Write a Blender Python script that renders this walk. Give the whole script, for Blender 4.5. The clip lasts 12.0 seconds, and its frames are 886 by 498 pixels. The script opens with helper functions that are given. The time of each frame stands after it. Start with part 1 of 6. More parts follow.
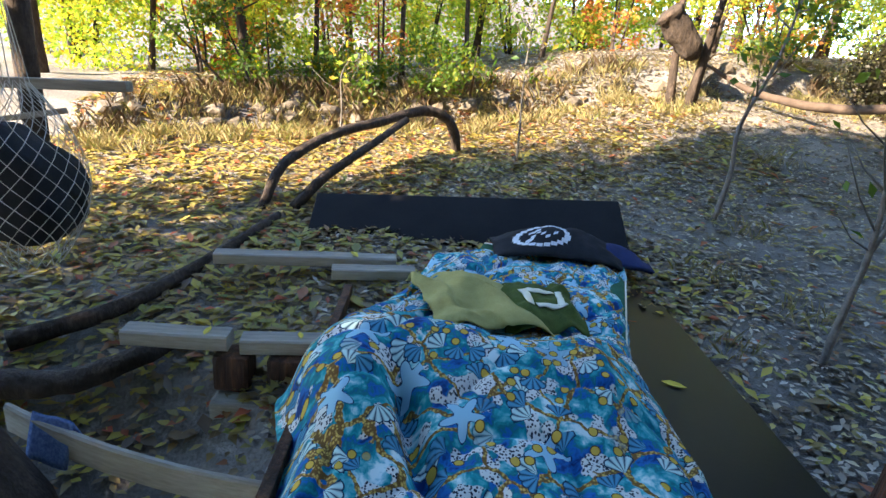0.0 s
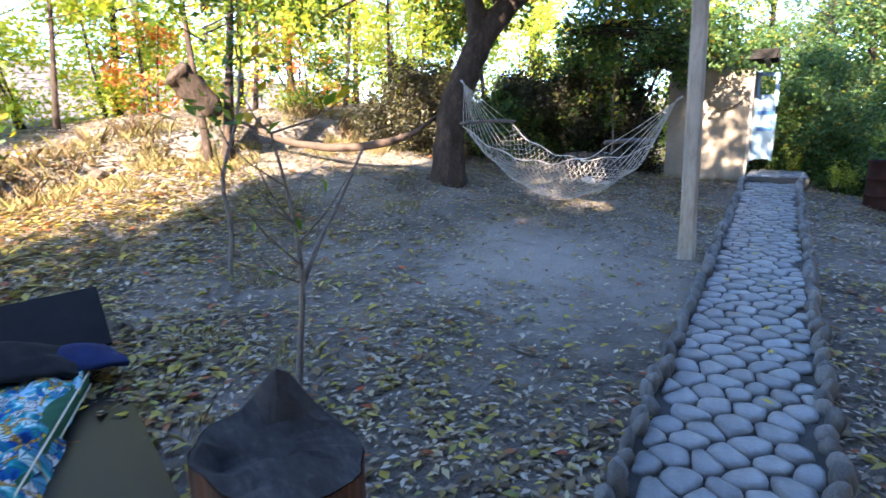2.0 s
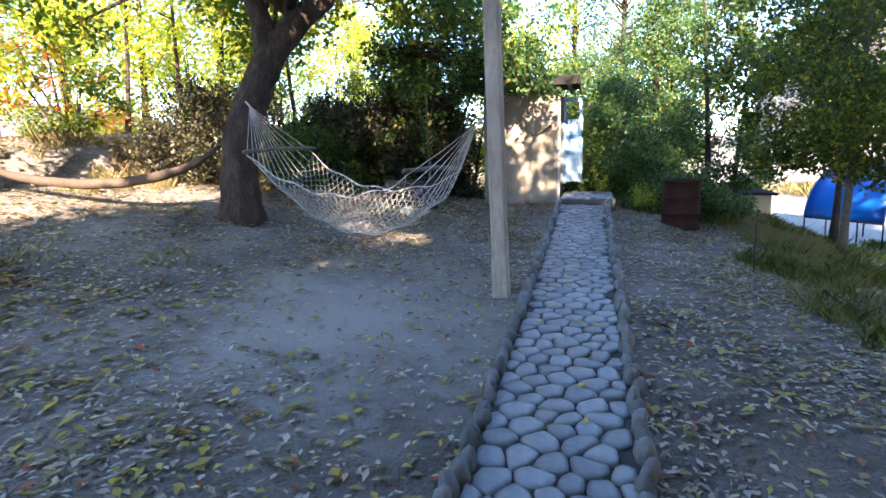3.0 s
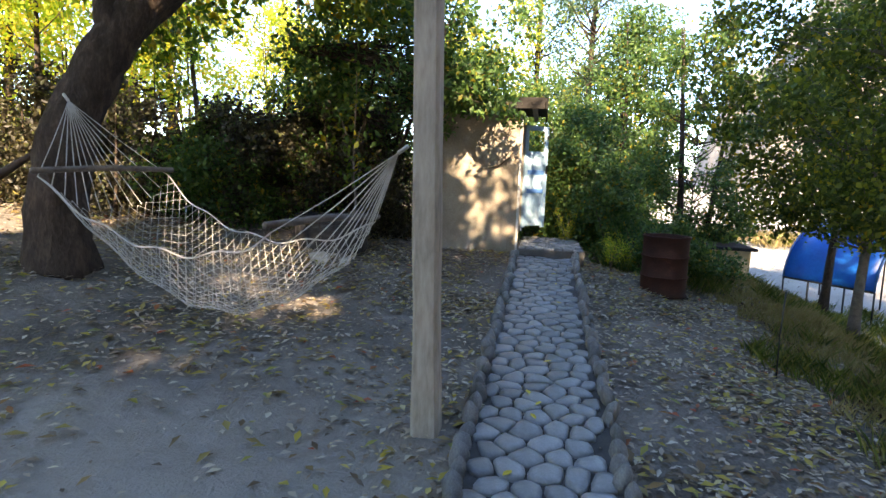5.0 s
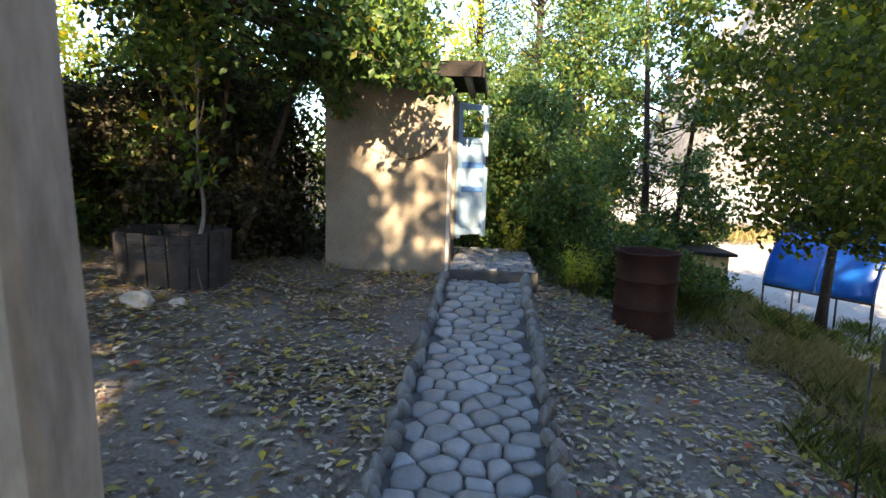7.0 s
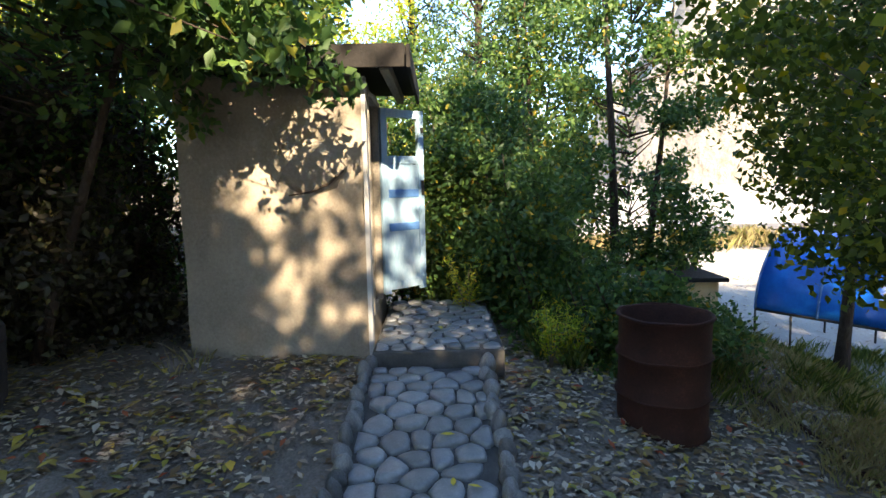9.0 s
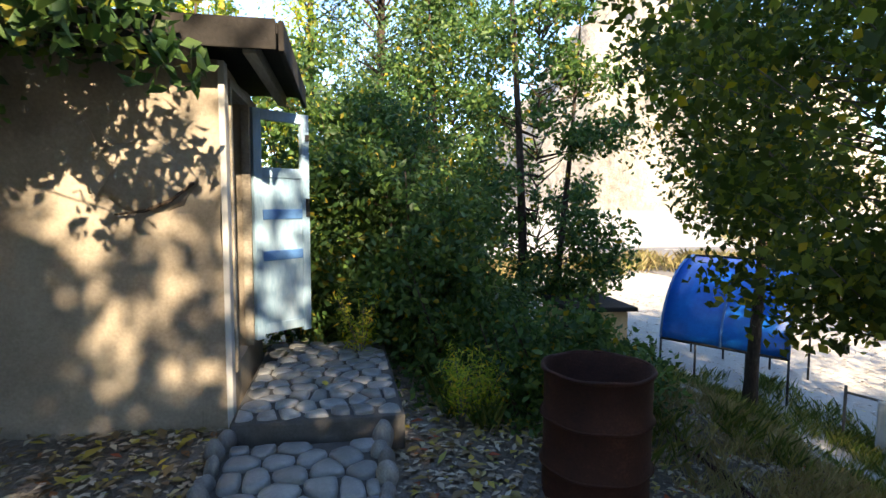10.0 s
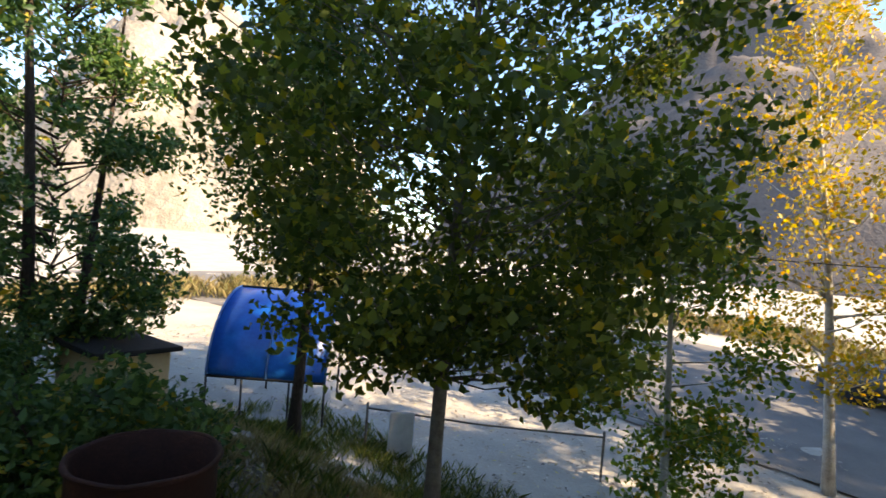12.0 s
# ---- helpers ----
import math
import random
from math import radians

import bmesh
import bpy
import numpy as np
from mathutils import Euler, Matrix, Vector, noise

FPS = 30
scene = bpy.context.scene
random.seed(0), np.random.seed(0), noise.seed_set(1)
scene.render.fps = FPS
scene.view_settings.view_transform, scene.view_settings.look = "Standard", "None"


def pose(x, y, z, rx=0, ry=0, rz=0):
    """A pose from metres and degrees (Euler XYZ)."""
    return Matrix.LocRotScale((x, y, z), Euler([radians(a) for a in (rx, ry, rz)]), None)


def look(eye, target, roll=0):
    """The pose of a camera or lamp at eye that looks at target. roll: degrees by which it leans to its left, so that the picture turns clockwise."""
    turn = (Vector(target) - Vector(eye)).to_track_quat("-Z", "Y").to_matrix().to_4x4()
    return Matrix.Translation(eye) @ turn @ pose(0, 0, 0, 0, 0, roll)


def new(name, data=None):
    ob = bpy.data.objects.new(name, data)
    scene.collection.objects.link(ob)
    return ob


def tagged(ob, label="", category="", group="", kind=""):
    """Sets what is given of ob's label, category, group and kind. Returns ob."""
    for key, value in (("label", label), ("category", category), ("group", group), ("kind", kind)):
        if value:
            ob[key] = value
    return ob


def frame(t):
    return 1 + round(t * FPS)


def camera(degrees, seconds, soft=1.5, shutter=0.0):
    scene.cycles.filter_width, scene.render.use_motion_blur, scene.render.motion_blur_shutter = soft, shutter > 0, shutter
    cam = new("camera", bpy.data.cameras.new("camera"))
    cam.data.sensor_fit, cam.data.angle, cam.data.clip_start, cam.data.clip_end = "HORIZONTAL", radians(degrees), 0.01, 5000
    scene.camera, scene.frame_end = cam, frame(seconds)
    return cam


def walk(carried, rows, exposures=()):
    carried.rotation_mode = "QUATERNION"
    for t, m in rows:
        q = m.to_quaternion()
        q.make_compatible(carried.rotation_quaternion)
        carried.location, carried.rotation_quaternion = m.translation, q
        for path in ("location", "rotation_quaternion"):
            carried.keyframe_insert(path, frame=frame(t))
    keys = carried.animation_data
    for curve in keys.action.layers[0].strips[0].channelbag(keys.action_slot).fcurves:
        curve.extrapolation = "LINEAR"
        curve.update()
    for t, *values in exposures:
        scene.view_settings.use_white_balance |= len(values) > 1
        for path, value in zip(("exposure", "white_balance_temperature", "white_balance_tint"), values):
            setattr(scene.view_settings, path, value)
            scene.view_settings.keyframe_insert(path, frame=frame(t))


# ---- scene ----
cam = camera(78.0, 12.0, shutter=0.12)
PATH = [
    (0, (-0.129, -0.422, 1.908), (-0.059, 1.745, 1.141), 5.5),
    (0.5, (-0.071, -0.411, 1.897), (0.077, 1.762, 1.155), 4.7),
    (1, (0.194, -0.507, 1.920), (0.647, 1.641, 1.236), 3.5),
    (1.5, (0.592, -0.597, 1.926), (1.535, 1.416, 1.334), 2),
    (2, (1.171, -0.383, 1.918), (2.552, 1.391, 1.435), -0.7),
    (2.5, (1.755, -0.170, 1.899), (3.461, 1.312, 1.475), -2.2),
    (3, (2.274, -0.072, 1.932), (4.102, 1.267, 1.539), -1.7),
    (3.2, (2.453, -0.010, 1.941), (4.332, 1.257, 1.550), -1.3),
    (4.8, (4.031, 0.808, 2.069), (5.995, 1.970, 1.780), 2.7),
    (5, (4.210, 0.908, 2.080), (6.163, 2.085, 1.778), 2),
    (5.5, (4.722, 1.045, 2.094), (6.671, 2.224, 1.772), 1.5),
    (6, (5.313, 1.222, 2.130), (7.281, 2.368, 1.804), 1.6),
    (6.5, (5.871, 1.462, 2.149), (7.882, 2.524, 1.818), 1.6),
    (7, (6.415, 1.620, 2.129), (8.462, 2.616, 1.800), 1.6),
    (7.2, (6.623, 1.674, 2.138), (8.681, 2.654, 1.833), 1.4),
    (8.8, (8.104, 2.207, 2.297), (10.235, 3.030, 2.022), -1.3),
    (9, (8.277, 2.279, 2.298), (10.414, 3.080, 2.019), -1.1),
    (9.5, (8.699, 2.413, 2.311), (10.897, 3.042, 2.064), -0.6),
    (10, (9.099, 2.467, 2.301), (11.352, 2.883, 2.103), 0.3),
    (10.5, (9.374, 2.587, 2.314), (11.663, 2.738, 2.156), -0.2),
    (11, (9.489, 2.761, 2.334), (11.762, 2.438, 2.202), 1.9),
    (11.5, (9.559, 2.706, 2.376), (11.683, 1.827, 2.293), 2.4),
    (12, (9.566, 2.532, 2.418), (11.446, 1.208, 2.394), 4.8),
]
walk(cam, [(t, look(eye, target, roll)) for t, eye, target, roll in PATH],
     [(0, 2.85, 6350, 10), (2.2, 3.2, 6100, 18), (5, 2.75, 7400, 15), (7, 2.8, 7500, 15), (9.5, 2.35, 6900, 10), (12, 1.95, 7500, 12)])

# ---- light ----
SUN_AZ, SUN_EL = (-0.86, -0.50), 30.0
world = bpy.data.worlds.new("sky")
scene.world = world
world.use_nodes = True
wn = world.node_tree.nodes
sky = wn.new("ShaderNodeTexSky")
sky.sky_type = "NISHITA"
sky.sun_disc = False
sky.altitude, sky.air_density, sky.dust_density, sky.ozone_density = 1200, 1.0, 0.3, 3.6
sky.sun_elevation = radians(SUN_EL)
sky.sun_rotation = math.atan2(SUN_AZ[0], SUN_AZ[1])
world.node_tree.links.new(sky.outputs[0], wn["Background"].inputs[0])
wn["Background"].inputs[1].default_value = 0.15
sun = new("sun", bpy.data.lights.new("sun", "SUN"))
sun.data.energy, sun.data.angle, sun.data.color = 5.0, radians(0.6), (1.0, 0.84, 0.62)
sun_dir = Vector((SUN_AZ[0], SUN_AZ[1], math.tan(radians(SUN_EL)))).normalized()
sun.matrix_world = look(sun_dir * 60, (0, 0, 0))


# ---- materials ----
def node(tree, kind, **values):
    n = tree.nodes.new(kind)
    for key, value in values.items():
        n.inputs[key.replace("_", " ")].default_value = value
    return n


def base_mat(name):
    m = bpy.data.materials.new(name)
    m.use_nodes = True
    t = m.node_tree
    return m, t, t.nodes["Principled BSDF"], t.links


def ramp(t, stops):
    r = t.nodes.new("ShaderNodeValToRGB")
    els = r.color_ramp.elements
    while len(els) < len(stops):
        els.new(0.5)
    for e, (p, c) in zip(els, stops):
        e.position, e.color = p, (*c, 1)
    return r


def surface(name, stops, scale=6.0, rough=0.85, bump=0.4, fine=60.0, metal=0.0, stretch=(1, 1, 1), depth=0.01, vary=0.0, spec=0.3):
    """Two scales of noise drive colour and relief; vary shifts the value from object to object."""
    m, t, p, ln = base_mat(name)
    co = t.nodes.new("ShaderNodeTexCoord")
    mp = node(t, "ShaderNodeMapping", Scale=stretch)
    ln.new(co.outputs["Object"], mp.inputs[0])
    a = node(t, "ShaderNodeTexNoise", Scale=scale, Detail=6.0, Roughness=0.6)
    b = node(t, "ShaderNodeTexNoise", Scale=fine, Detail=4.0, Roughness=0.65)
    ln.new(mp.outputs[0], a.inputs[0])
    ln.new(mp.outputs[0], b.inputs[0])
    mx = t.nodes.new("ShaderNodeMath")
    mx.operation = "MULTIPLY_ADD"
    mx.inputs[1].default_value = 0.4
    ln.new(b.outputs[0], mx.inputs[0])
    sc = t.nodes.new("ShaderNodeMath")
    sc.operation = "MULTIPLY"
    sc.inputs[1].default_value = 0.6
    ln.new(a.outputs[0], sc.inputs[0])
    ln.new(sc.outputs[0], mx.inputs[2])
    r = ramp(t, stops)
    ln.new(mx.outputs[0], r.inputs[0])
    out = r.outputs[0]
    if vary:
        oi = t.nodes.new("ShaderNodeObjectInfo")
        mr = node(t, "ShaderNodeMapRange")
        mr.inputs[3].default_value, mr.inputs[4].default_value = 1 - vary, 1 + vary
        ln.new(oi.outputs["Random"], mr.inputs[0])
        hs = t.nodes.new("ShaderNodeHueSaturation")
        ln.new(mr.outputs[0], hs.inputs["Value"])
        ln.new(out, hs.inputs["Color"])
        out = hs.outputs[0]
    ln.new(out, p.inputs["Base Color"])
    p.inputs["Roughness"].default_value = rough
    p.inputs["Metallic"].default_value = metal
    p.inputs["Specular IOR Level"].default_value = spec
    bp = node(t, "ShaderNodeBump", Strength=bump, Distance=depth)
    ln.new(mx.outputs[0], bp.inputs["Height"])
    ln.new(bp.outputs[0], p.inputs["Normal"])
    return m


def leaf_mat(name, stops, through_amount=0.45):
    m, t, p, ln = base_mat(name)
    g = t.nodes.new("ShaderNodeNewGeometry")
    r = ramp(t, stops)
    ln.new(g.outputs["Random Per Island"], r.inputs[0])
    ln.new(r.outputs[0], p.inputs["Base Color"])
    p.inputs["Roughness"].default_value = 0.5
    p.inputs["Specular IOR Level"].default_value = 0.35
    tr = t.nodes.new("ShaderNodeBsdfTranslucent")
    hs = node(t, "ShaderNodeHueSaturation", Value=1.5, Saturation=1.1)
    ln.new(r.outputs[0], hs.inputs["Color"])
    ln.new(hs.outputs[0], tr.inputs[0])
    mx = node(t, "ShaderNodeMixShader", Fac=through_amount)
    ln.new(p.outputs[0], mx.inputs[1])
    ln.new(tr.outputs[0], mx.inputs[2])
    ln.new(mx.outputs[0], t.nodes["Material Output"].inputs[0])
    return m


DIRT = surface("dirt", [(0.3, (0.065, 0.056, 0.049)), (0.48, (0.165, 0.144, 0.125)), (0.68, (0.31, 0.275, 0.24))], 1.1, 0.95, 1.0, 48, depth=0.06)

def trodden(m, centre, reach, colour):
    """Pale trampled dust spread round a place, with a ragged edge."""
    t, ln = m.node_tree, m.node_tree.links
    p = t.nodes["Principled BSDF"]
    old = p.inputs["Base Color"].links[0].from_socket
    co = t.nodes.new("ShaderNodeTexCoord")
    mp = node(t, "ShaderNodeMapping", Location=(-centre[0] / reach[0], -centre[1] / reach[1], 0), Scale=(1 / reach[0], 1 / reach[1], 0))
    ln.new(co.outputs["Object"], mp.inputs[0])
    far = t.nodes.new("ShaderNodeVectorMath")
    far.operation = "LENGTH"
    ln.new(mp.outputs[0], far.inputs[0])
    ns = node(t, "ShaderNodeTexNoise", Scale=1.6, Detail=6.0, Roughness=0.65)
    ln.new(co.outputs["Object"], ns.inputs[0])
    add = t.nodes.new("ShaderNodeMath")
    add.operation = "MULTIPLY_ADD"
    add.inputs[1].default_value = 1.6
    ln.new(ns.outputs[0], add.inputs[0])
    ln.new(far.outputs["Value"], add.inputs[2])
    mr = node(t, "ShaderNodeMapRange")
    mr.inputs[1].default_value, mr.inputs[2].default_value, mr.inputs[3].default_value, mr.inputs[4].default_value = 1.0, 1.9, 0.85, 0.0
    ln.new(add.outputs[0], mr.inputs[0])
    mx = t.nodes.new("ShaderNodeMixRGB")
    mx.inputs[2].default_value = (*colour, 1)
    ln.new(mr.outputs[0], mx.inputs[0])
    ln.new(old, mx.inputs[1])
    ln.new(mx.outputs[0], p.inputs["Base Color"])


trodden(DIRT, (5.3, 3.2), (2.6, 1.7), (0.36, 0.325, 0.29))
SAND = surface("pale_sand", [(0.25, (0.26, 0.235, 0.2)), (0.6, (0.42, 0.385, 0.33))], 0.8, 0.95, 0.7, 25, depth=0.03)
STONE = surface("river_stone", [(0.25, (0.12, 0.127, 0.135)), (0.5, (0.21, 0.217, 0.225)), (0.75, (0.33, 0.33, 0.33))], 7, 0.38, 0.25, 70, vary=0.25, spec=0.5)
MORTAR = surface("grey_mortar", [(0.3, (0.04, 0.04, 0.04)), (0.7, (0.11, 0.105, 0.10))], 9, 0.9, 0.5, 80)
WARMSTONE = surface("field_stone", [(0.25, (0.06, 0.048, 0.036)), (0.5, (0.14, 0.11, 0.08)), (0.75, (0.25, 0.2, 0.14))], 5, 0.9, 0.6, 40, vary=0.35)
PLASTER = surface("mud_plaster", [(0.25, (0.14, 0.112, 0.085)), (0.5, (0.245, 0.205, 0.158)), (0.75, (0.34, 0.295, 0.235))], 2.2, 0.92, 0.6, 45, depth=0.012)
BARK = surface("dark_bark", [(0.3, (0.016, 0.011, 0.008)), (0.5, (0.05, 0.035, 0.026)), (0.72, (0.13, 0.092, 0.07))], 9, 0.95, 1.0, 45, stretch=(1, 1, 0.35), depth=0.05)
PALEBARK = surface("pale_bark", [(0.3, (0.16, 0.14, 0.12)), (0.55, (0.42, 0.39, 0.35)), (0.75, (0.66, 0.63, 0.58))], 7, 0.85, 0.6, 50, stretch=(1, 1, 0.6))
TWIG = surface("grey_twig", [(0.3, (0.08, 0.065, 0.055)), (0.7, (0.22, 0.19, 0.165))], 14, 0.9, 0.6, 70)
OLDWOOD = surface("weathered_wood", [(0.28, (0.12, 0.10, 0.08)), (0.5, (0.28, 0.245, 0.20)), (0.72, (0.44, 0.395, 0.33))], 5, 0.85, 0.6, 60, stretch=(0.12, 1, 1), vary=0.1)
POSTWOOD = surface("post_wood", [(0.28, (0.17, 0.14, 0.11)), (0.5, (0.37, 0.315, 0.255)), (0.72, (0.52, 0.46, 0.38))], 6, 0.85, 0.6, 50, stretch=(0.7, 0.7, 0.16))
EDGESTONE = surface("edging_stone", [(0.25, (0.075, 0.075, 0.078)), (0.5, (0.16, 0.158, 0.155)), (0.75, (0.27, 0.26, 0.245))], 6, 0.6, 0.5, 50, vary=0.35)
STUMPWOOD = surface("stump_wood", [(0.32, (0.012, 0.007, 0.005)), (0.5, (0.05, 0.021, 0.012)), (0.74, (0.22, 0.095, 0.045))], 9, 0.75, 0.9, 50, stretch=(1, 1, 0.12), depth=0.03)
STUMPTOP = surface("stump_top", [(0.3, (0.012, 0.011, 0.011)), (0.55, (0.045, 0.041, 0.04)), (0.75, (0.12, 0.112, 0.106))], 7, 0.85, 0.9, 60, stretch=(1, 0.3, 1))
BOARD = surface("dark_board", [(0.3, (0.005, 0.005, 0.006)), (0.7, (0.012, 0.010, 0.009))], 3, 0.34, 0.08, 70, spec=0.2)
PANEL = surface("dull_black_board", [(0.3, (0.006, 0.006, 0.007)), (0.7, (0.015, 0.0145, 0.015))], 3, 0.75, 0.15, 70, spec=0.12)
RUST = surface("rusty_steel", [(0.3, (0.016, 0.007, 0.006)), (0.55, (0.045, 0.016, 0.011)), (0.75, (0.11, 0.042, 0.024))], 6, 0.8, 0.5, 60, metal=0.2)
PAINT = surface("pale_blue_paint", [(0.28, (0.15, 0.27, 0.38)), (0.5, (0.29, 0.42, 0.53)), (0.75, (0.45, 0.55, 0.63))], 5, 0.55, 0.3, 45, stretch=(1, 1, 0.3))
BLUEPAINT = surface("strong_blue_paint", [(0.3, (0.05, 0.14, 0.36)), (0.7, (0.12, 0.26, 0.52))], 6, 0.5, 0.3, 50)
JAMB = surface("jamb_paint", [(0.3, (0.34, 0.33, 0.32)), (0.7, (0.52, 0.51, 0.49))], 5, 0.8, 0.3, 50, stretch=(1, 1, 0.2))
# dark roofing, deepened further to stand in for shade on the hut's eaves
ROOFING = surface("dark_roofing", [(0.3, (0.010, 0.009, 0.008)), (0.7, (0.026, 0.022, 0.02))], 5, 0.9, 0.7, 40)
ROPE = surface("pale_rope", [(0.3, (0.38, 0.355, 0.315)), (0.7, (0.58, 0.55, 0.5))], 30, 0.9, 0.3, 90)
BLUESHEET = surface("blue_sheet", [(0.3, (0.0, 0.10, 0.50)), (0.7, (0.01, 0.20, 0.72))], 2, 0.3, 0.15, 20, spec=0.5)
DARKMETAL = surface("dark_metal", [(0.3, (0.03, 0.03, 0.03)), (0.7, (0.07, 0.065, 0.06))], 8, 0.55, 0.2, 60, metal=0.6)
CLAY = surface("clay_wall", [(0.3, (0.40, 0.28, 0.14)), (0.7, (0.60, 0.45, 0.26))], 3, 0.9, 0.5, 30)
BLACKCLOTH = surface("black_cloth", [(0.3, (0.008, 0.008, 0.010)), (0.7, (0.022, 0.022, 0.026))], 9, 0.95, 0.5, 120)
NAVY = surface("navy_cloth", [(0.3, (0.008, 0.012, 0.05)), (0.7, (0.02, 0.035, 0.12))], 9, 0.95, 0.5, 120)
GREENCLOTH = surface("green_cloth", [(0.3, (0.012, 0.06, 0.03)), (0.7, (0.03, 0.12, 0.06))], 12, 0.95, 0.5, 120)
OLIVECLOTH = surface("dark_olive_cloth", [(0.3, (0.03, 0.045, 0.008)), (0.7, (0.09, 0.12, 0.02))], 14, 0.95, 0.6, 120)
YELLOWCLOTH = surface("mustard_cloth", [(0.3, (0.30, 0.245, 0.07)), (0.7, (0.46, 0.385, 0.14))], 8, 0.95, 0.5, 120)
CREAM = surface("cream_cloth", [(0.3, (0.62, 0.57, 0.42)), (0.7, (0.75, 0.70, 0.55))], 12, 0.95, 0.4, 120)
WHITEPRINT = surface("white_print", [(0.3, (0.55, 0.55, 0.56)), (0.7, (0.75, 0.75, 0.76))], 40, 0.9, 0.3, 120)
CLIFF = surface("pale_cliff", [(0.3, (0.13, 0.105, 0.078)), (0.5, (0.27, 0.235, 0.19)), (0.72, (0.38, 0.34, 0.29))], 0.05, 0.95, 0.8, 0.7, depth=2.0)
# dull grey includes the half shade on the bare hillside
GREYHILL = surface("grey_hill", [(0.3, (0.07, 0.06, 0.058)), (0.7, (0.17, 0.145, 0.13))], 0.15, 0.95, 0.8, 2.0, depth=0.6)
ASPHALT = surface("road_surface", [(0.3, (0.10, 0.095, 0.09)), (0.7, (0.20, 0.185, 0.17))], 0.9, 0.9, 0.5, 30)
CHROME = surface("car_paint", [(0.3, (0.10, 0.105, 0.11)), (0.7, (0.14, 0.145, 0.15))], 5, 0.3, 0.05, 60, metal=0.3, spec=0.5)
RUBBER = surface("rubber", [(0.3, (0.01, 0.01, 0.01)), (0.7, (0.03, 0.03, 0.03))], 20, 0.8, 0.2, 60)

L_GREEN = leaf_mat("green_leaves", [(0.0, (0.045, 0.085, 0.014)), (0.45, (0.075, 0.13, 0.018)), (0.8, (0.13, 0.17, 0.02)), (1.0, (0.33, 0.22, 0.02))])
L_DARK = leaf_mat("deep_green_leaves", [(0.0, (0.025, 0.06, 0.018)), (0.6, (0.06, 0.12, 0.03)), (0.93, (0.11, 0.17, 0.035)), (1.0, (0.34, 0.24, 0.03))], 0.35)
L_YELLOW = leaf_mat("yellow_green_leaves", [(0.0, (0.14, 0.24, 0.035)), (0.45, (0.32, 0.40, 0.055)), (0.85, (0.55, 0.50, 0.08)), (1.0, (0.6, 0.36, 0.06))], 0.6)
L_BIRCH = leaf_mat("birch_leaves", [(0.0, (0.04, 0.065, 0.014)), (0.5, (0.075, 0.105, 0.02)), (0.82, (0.17, 0.2, 0.035)), (0.95, (0.26, 0.27, 0.04)), (1.0, (0.5, 0.34, 0.04))], 0.5)
# near-black leaf colour stands in for the deep shade beside the hut
L_SHADED_BRUSH = leaf_mat("shade_dark_brush_leaves", [(0.0, (0.022, 0.018, 0.012)), (0.7, (0.04, 0.036, 0.018)), (0.95, (0.06, 0.07, 0.02)), (1.0, (0.2, 0.16, 0.05))], 0.15)
L_GOLD = leaf_mat("golden_leaves", [(0.0, (0.16, 0.15, 0.025)), (0.5, (0.36, 0.27, 0.03)), (1.0, (0.42, 0.22, 0.025))], 0.45)
L_RED = leaf_mat("red_leaves", [(0.0, (0.5, 0.3, 0.06)), (0.5, (0.5, 0.2, 0.06)), (1.0, (0.45, 0.1, 0.06))], 0.5)
L_BLUE = leaf_mat("bluish_leaves", [(0.0, (0.03, 0.07, 0.035)), (0.6, (0.06, 0.11, 0.05)), (1.0, (0.14, 0.17, 0.05))], 0.35)
L_LITTER = leaf_mat("fallen_leaves", [(0.0, (0.10, 0.065, 0.035)), (0.3, (0.22, 0.15, 0.07)), (0.5, (0.30, 0.24, 0.07)), (0.7, (0.44, 0.33, 0.05)), (0.85, (0.20, 0.22, 0.06)), (0.95, (0.30, 0.12, 0.05)), (1.0, (0.36, 0.07, 0.03))], 0.15)
L_DULL = leaf_mat("dull_litter", [(0.0, (0.09, 0.065, 0.045)), (0.35, (0.24, 0.185, 0.13)), (0.7, (0.42, 0.35, 0.265)), (0.9, (0.5, 0.45, 0.36)), (1.0, (0.52, 0.4, 0.08))], 0.1)
L_DRY = leaf_mat("dry_grass_blades", [(0.0, (0.26, 0.2, 0.09)), (0.6, (0.42, 0.34, 0.17)), (1.0, (0.2, 0.22, 0.06))], 0.3)
L_GRASS = leaf_mat("green_grass_blades", [(0.0, (0.06, 0.10, 0.02)), (0.6, (0.14, 0.18, 0.04)), (1.0, (0.34, 0.3, 0.09))], 0.35)


# ---- building blocks ----
def part(name, bm, material, parent=None, label="", smooth=False):
    me = bpy.data.meshes.new(name)
    bm.to_mesh(me)
    bm.free()
    me.materials.append(material)
    if smooth:
        for f in me.polygons:
            f.use_smooth = True
    ob = new(name, me)
    ob.parent = parent
    if label:
        tagged(ob, label)
    return ob


def raw(name, verts, faces, material, parent=None, smooth=False):
    me = bpy.data.meshes.new(name)
    me.from_pydata(verts, [], faces)
    me.materials.append(material)
    if smooth:
        me.polygons.foreach_set("use_smooth", [True] * len(me.polygons))
    ob = new(name, me)
    ob.parent = parent
    return ob


def empty(name, m, label, category, group="", kind=""):
    e = new(name)
    e.matrix_world = m
    return tagged(e, label, category, group, kind)


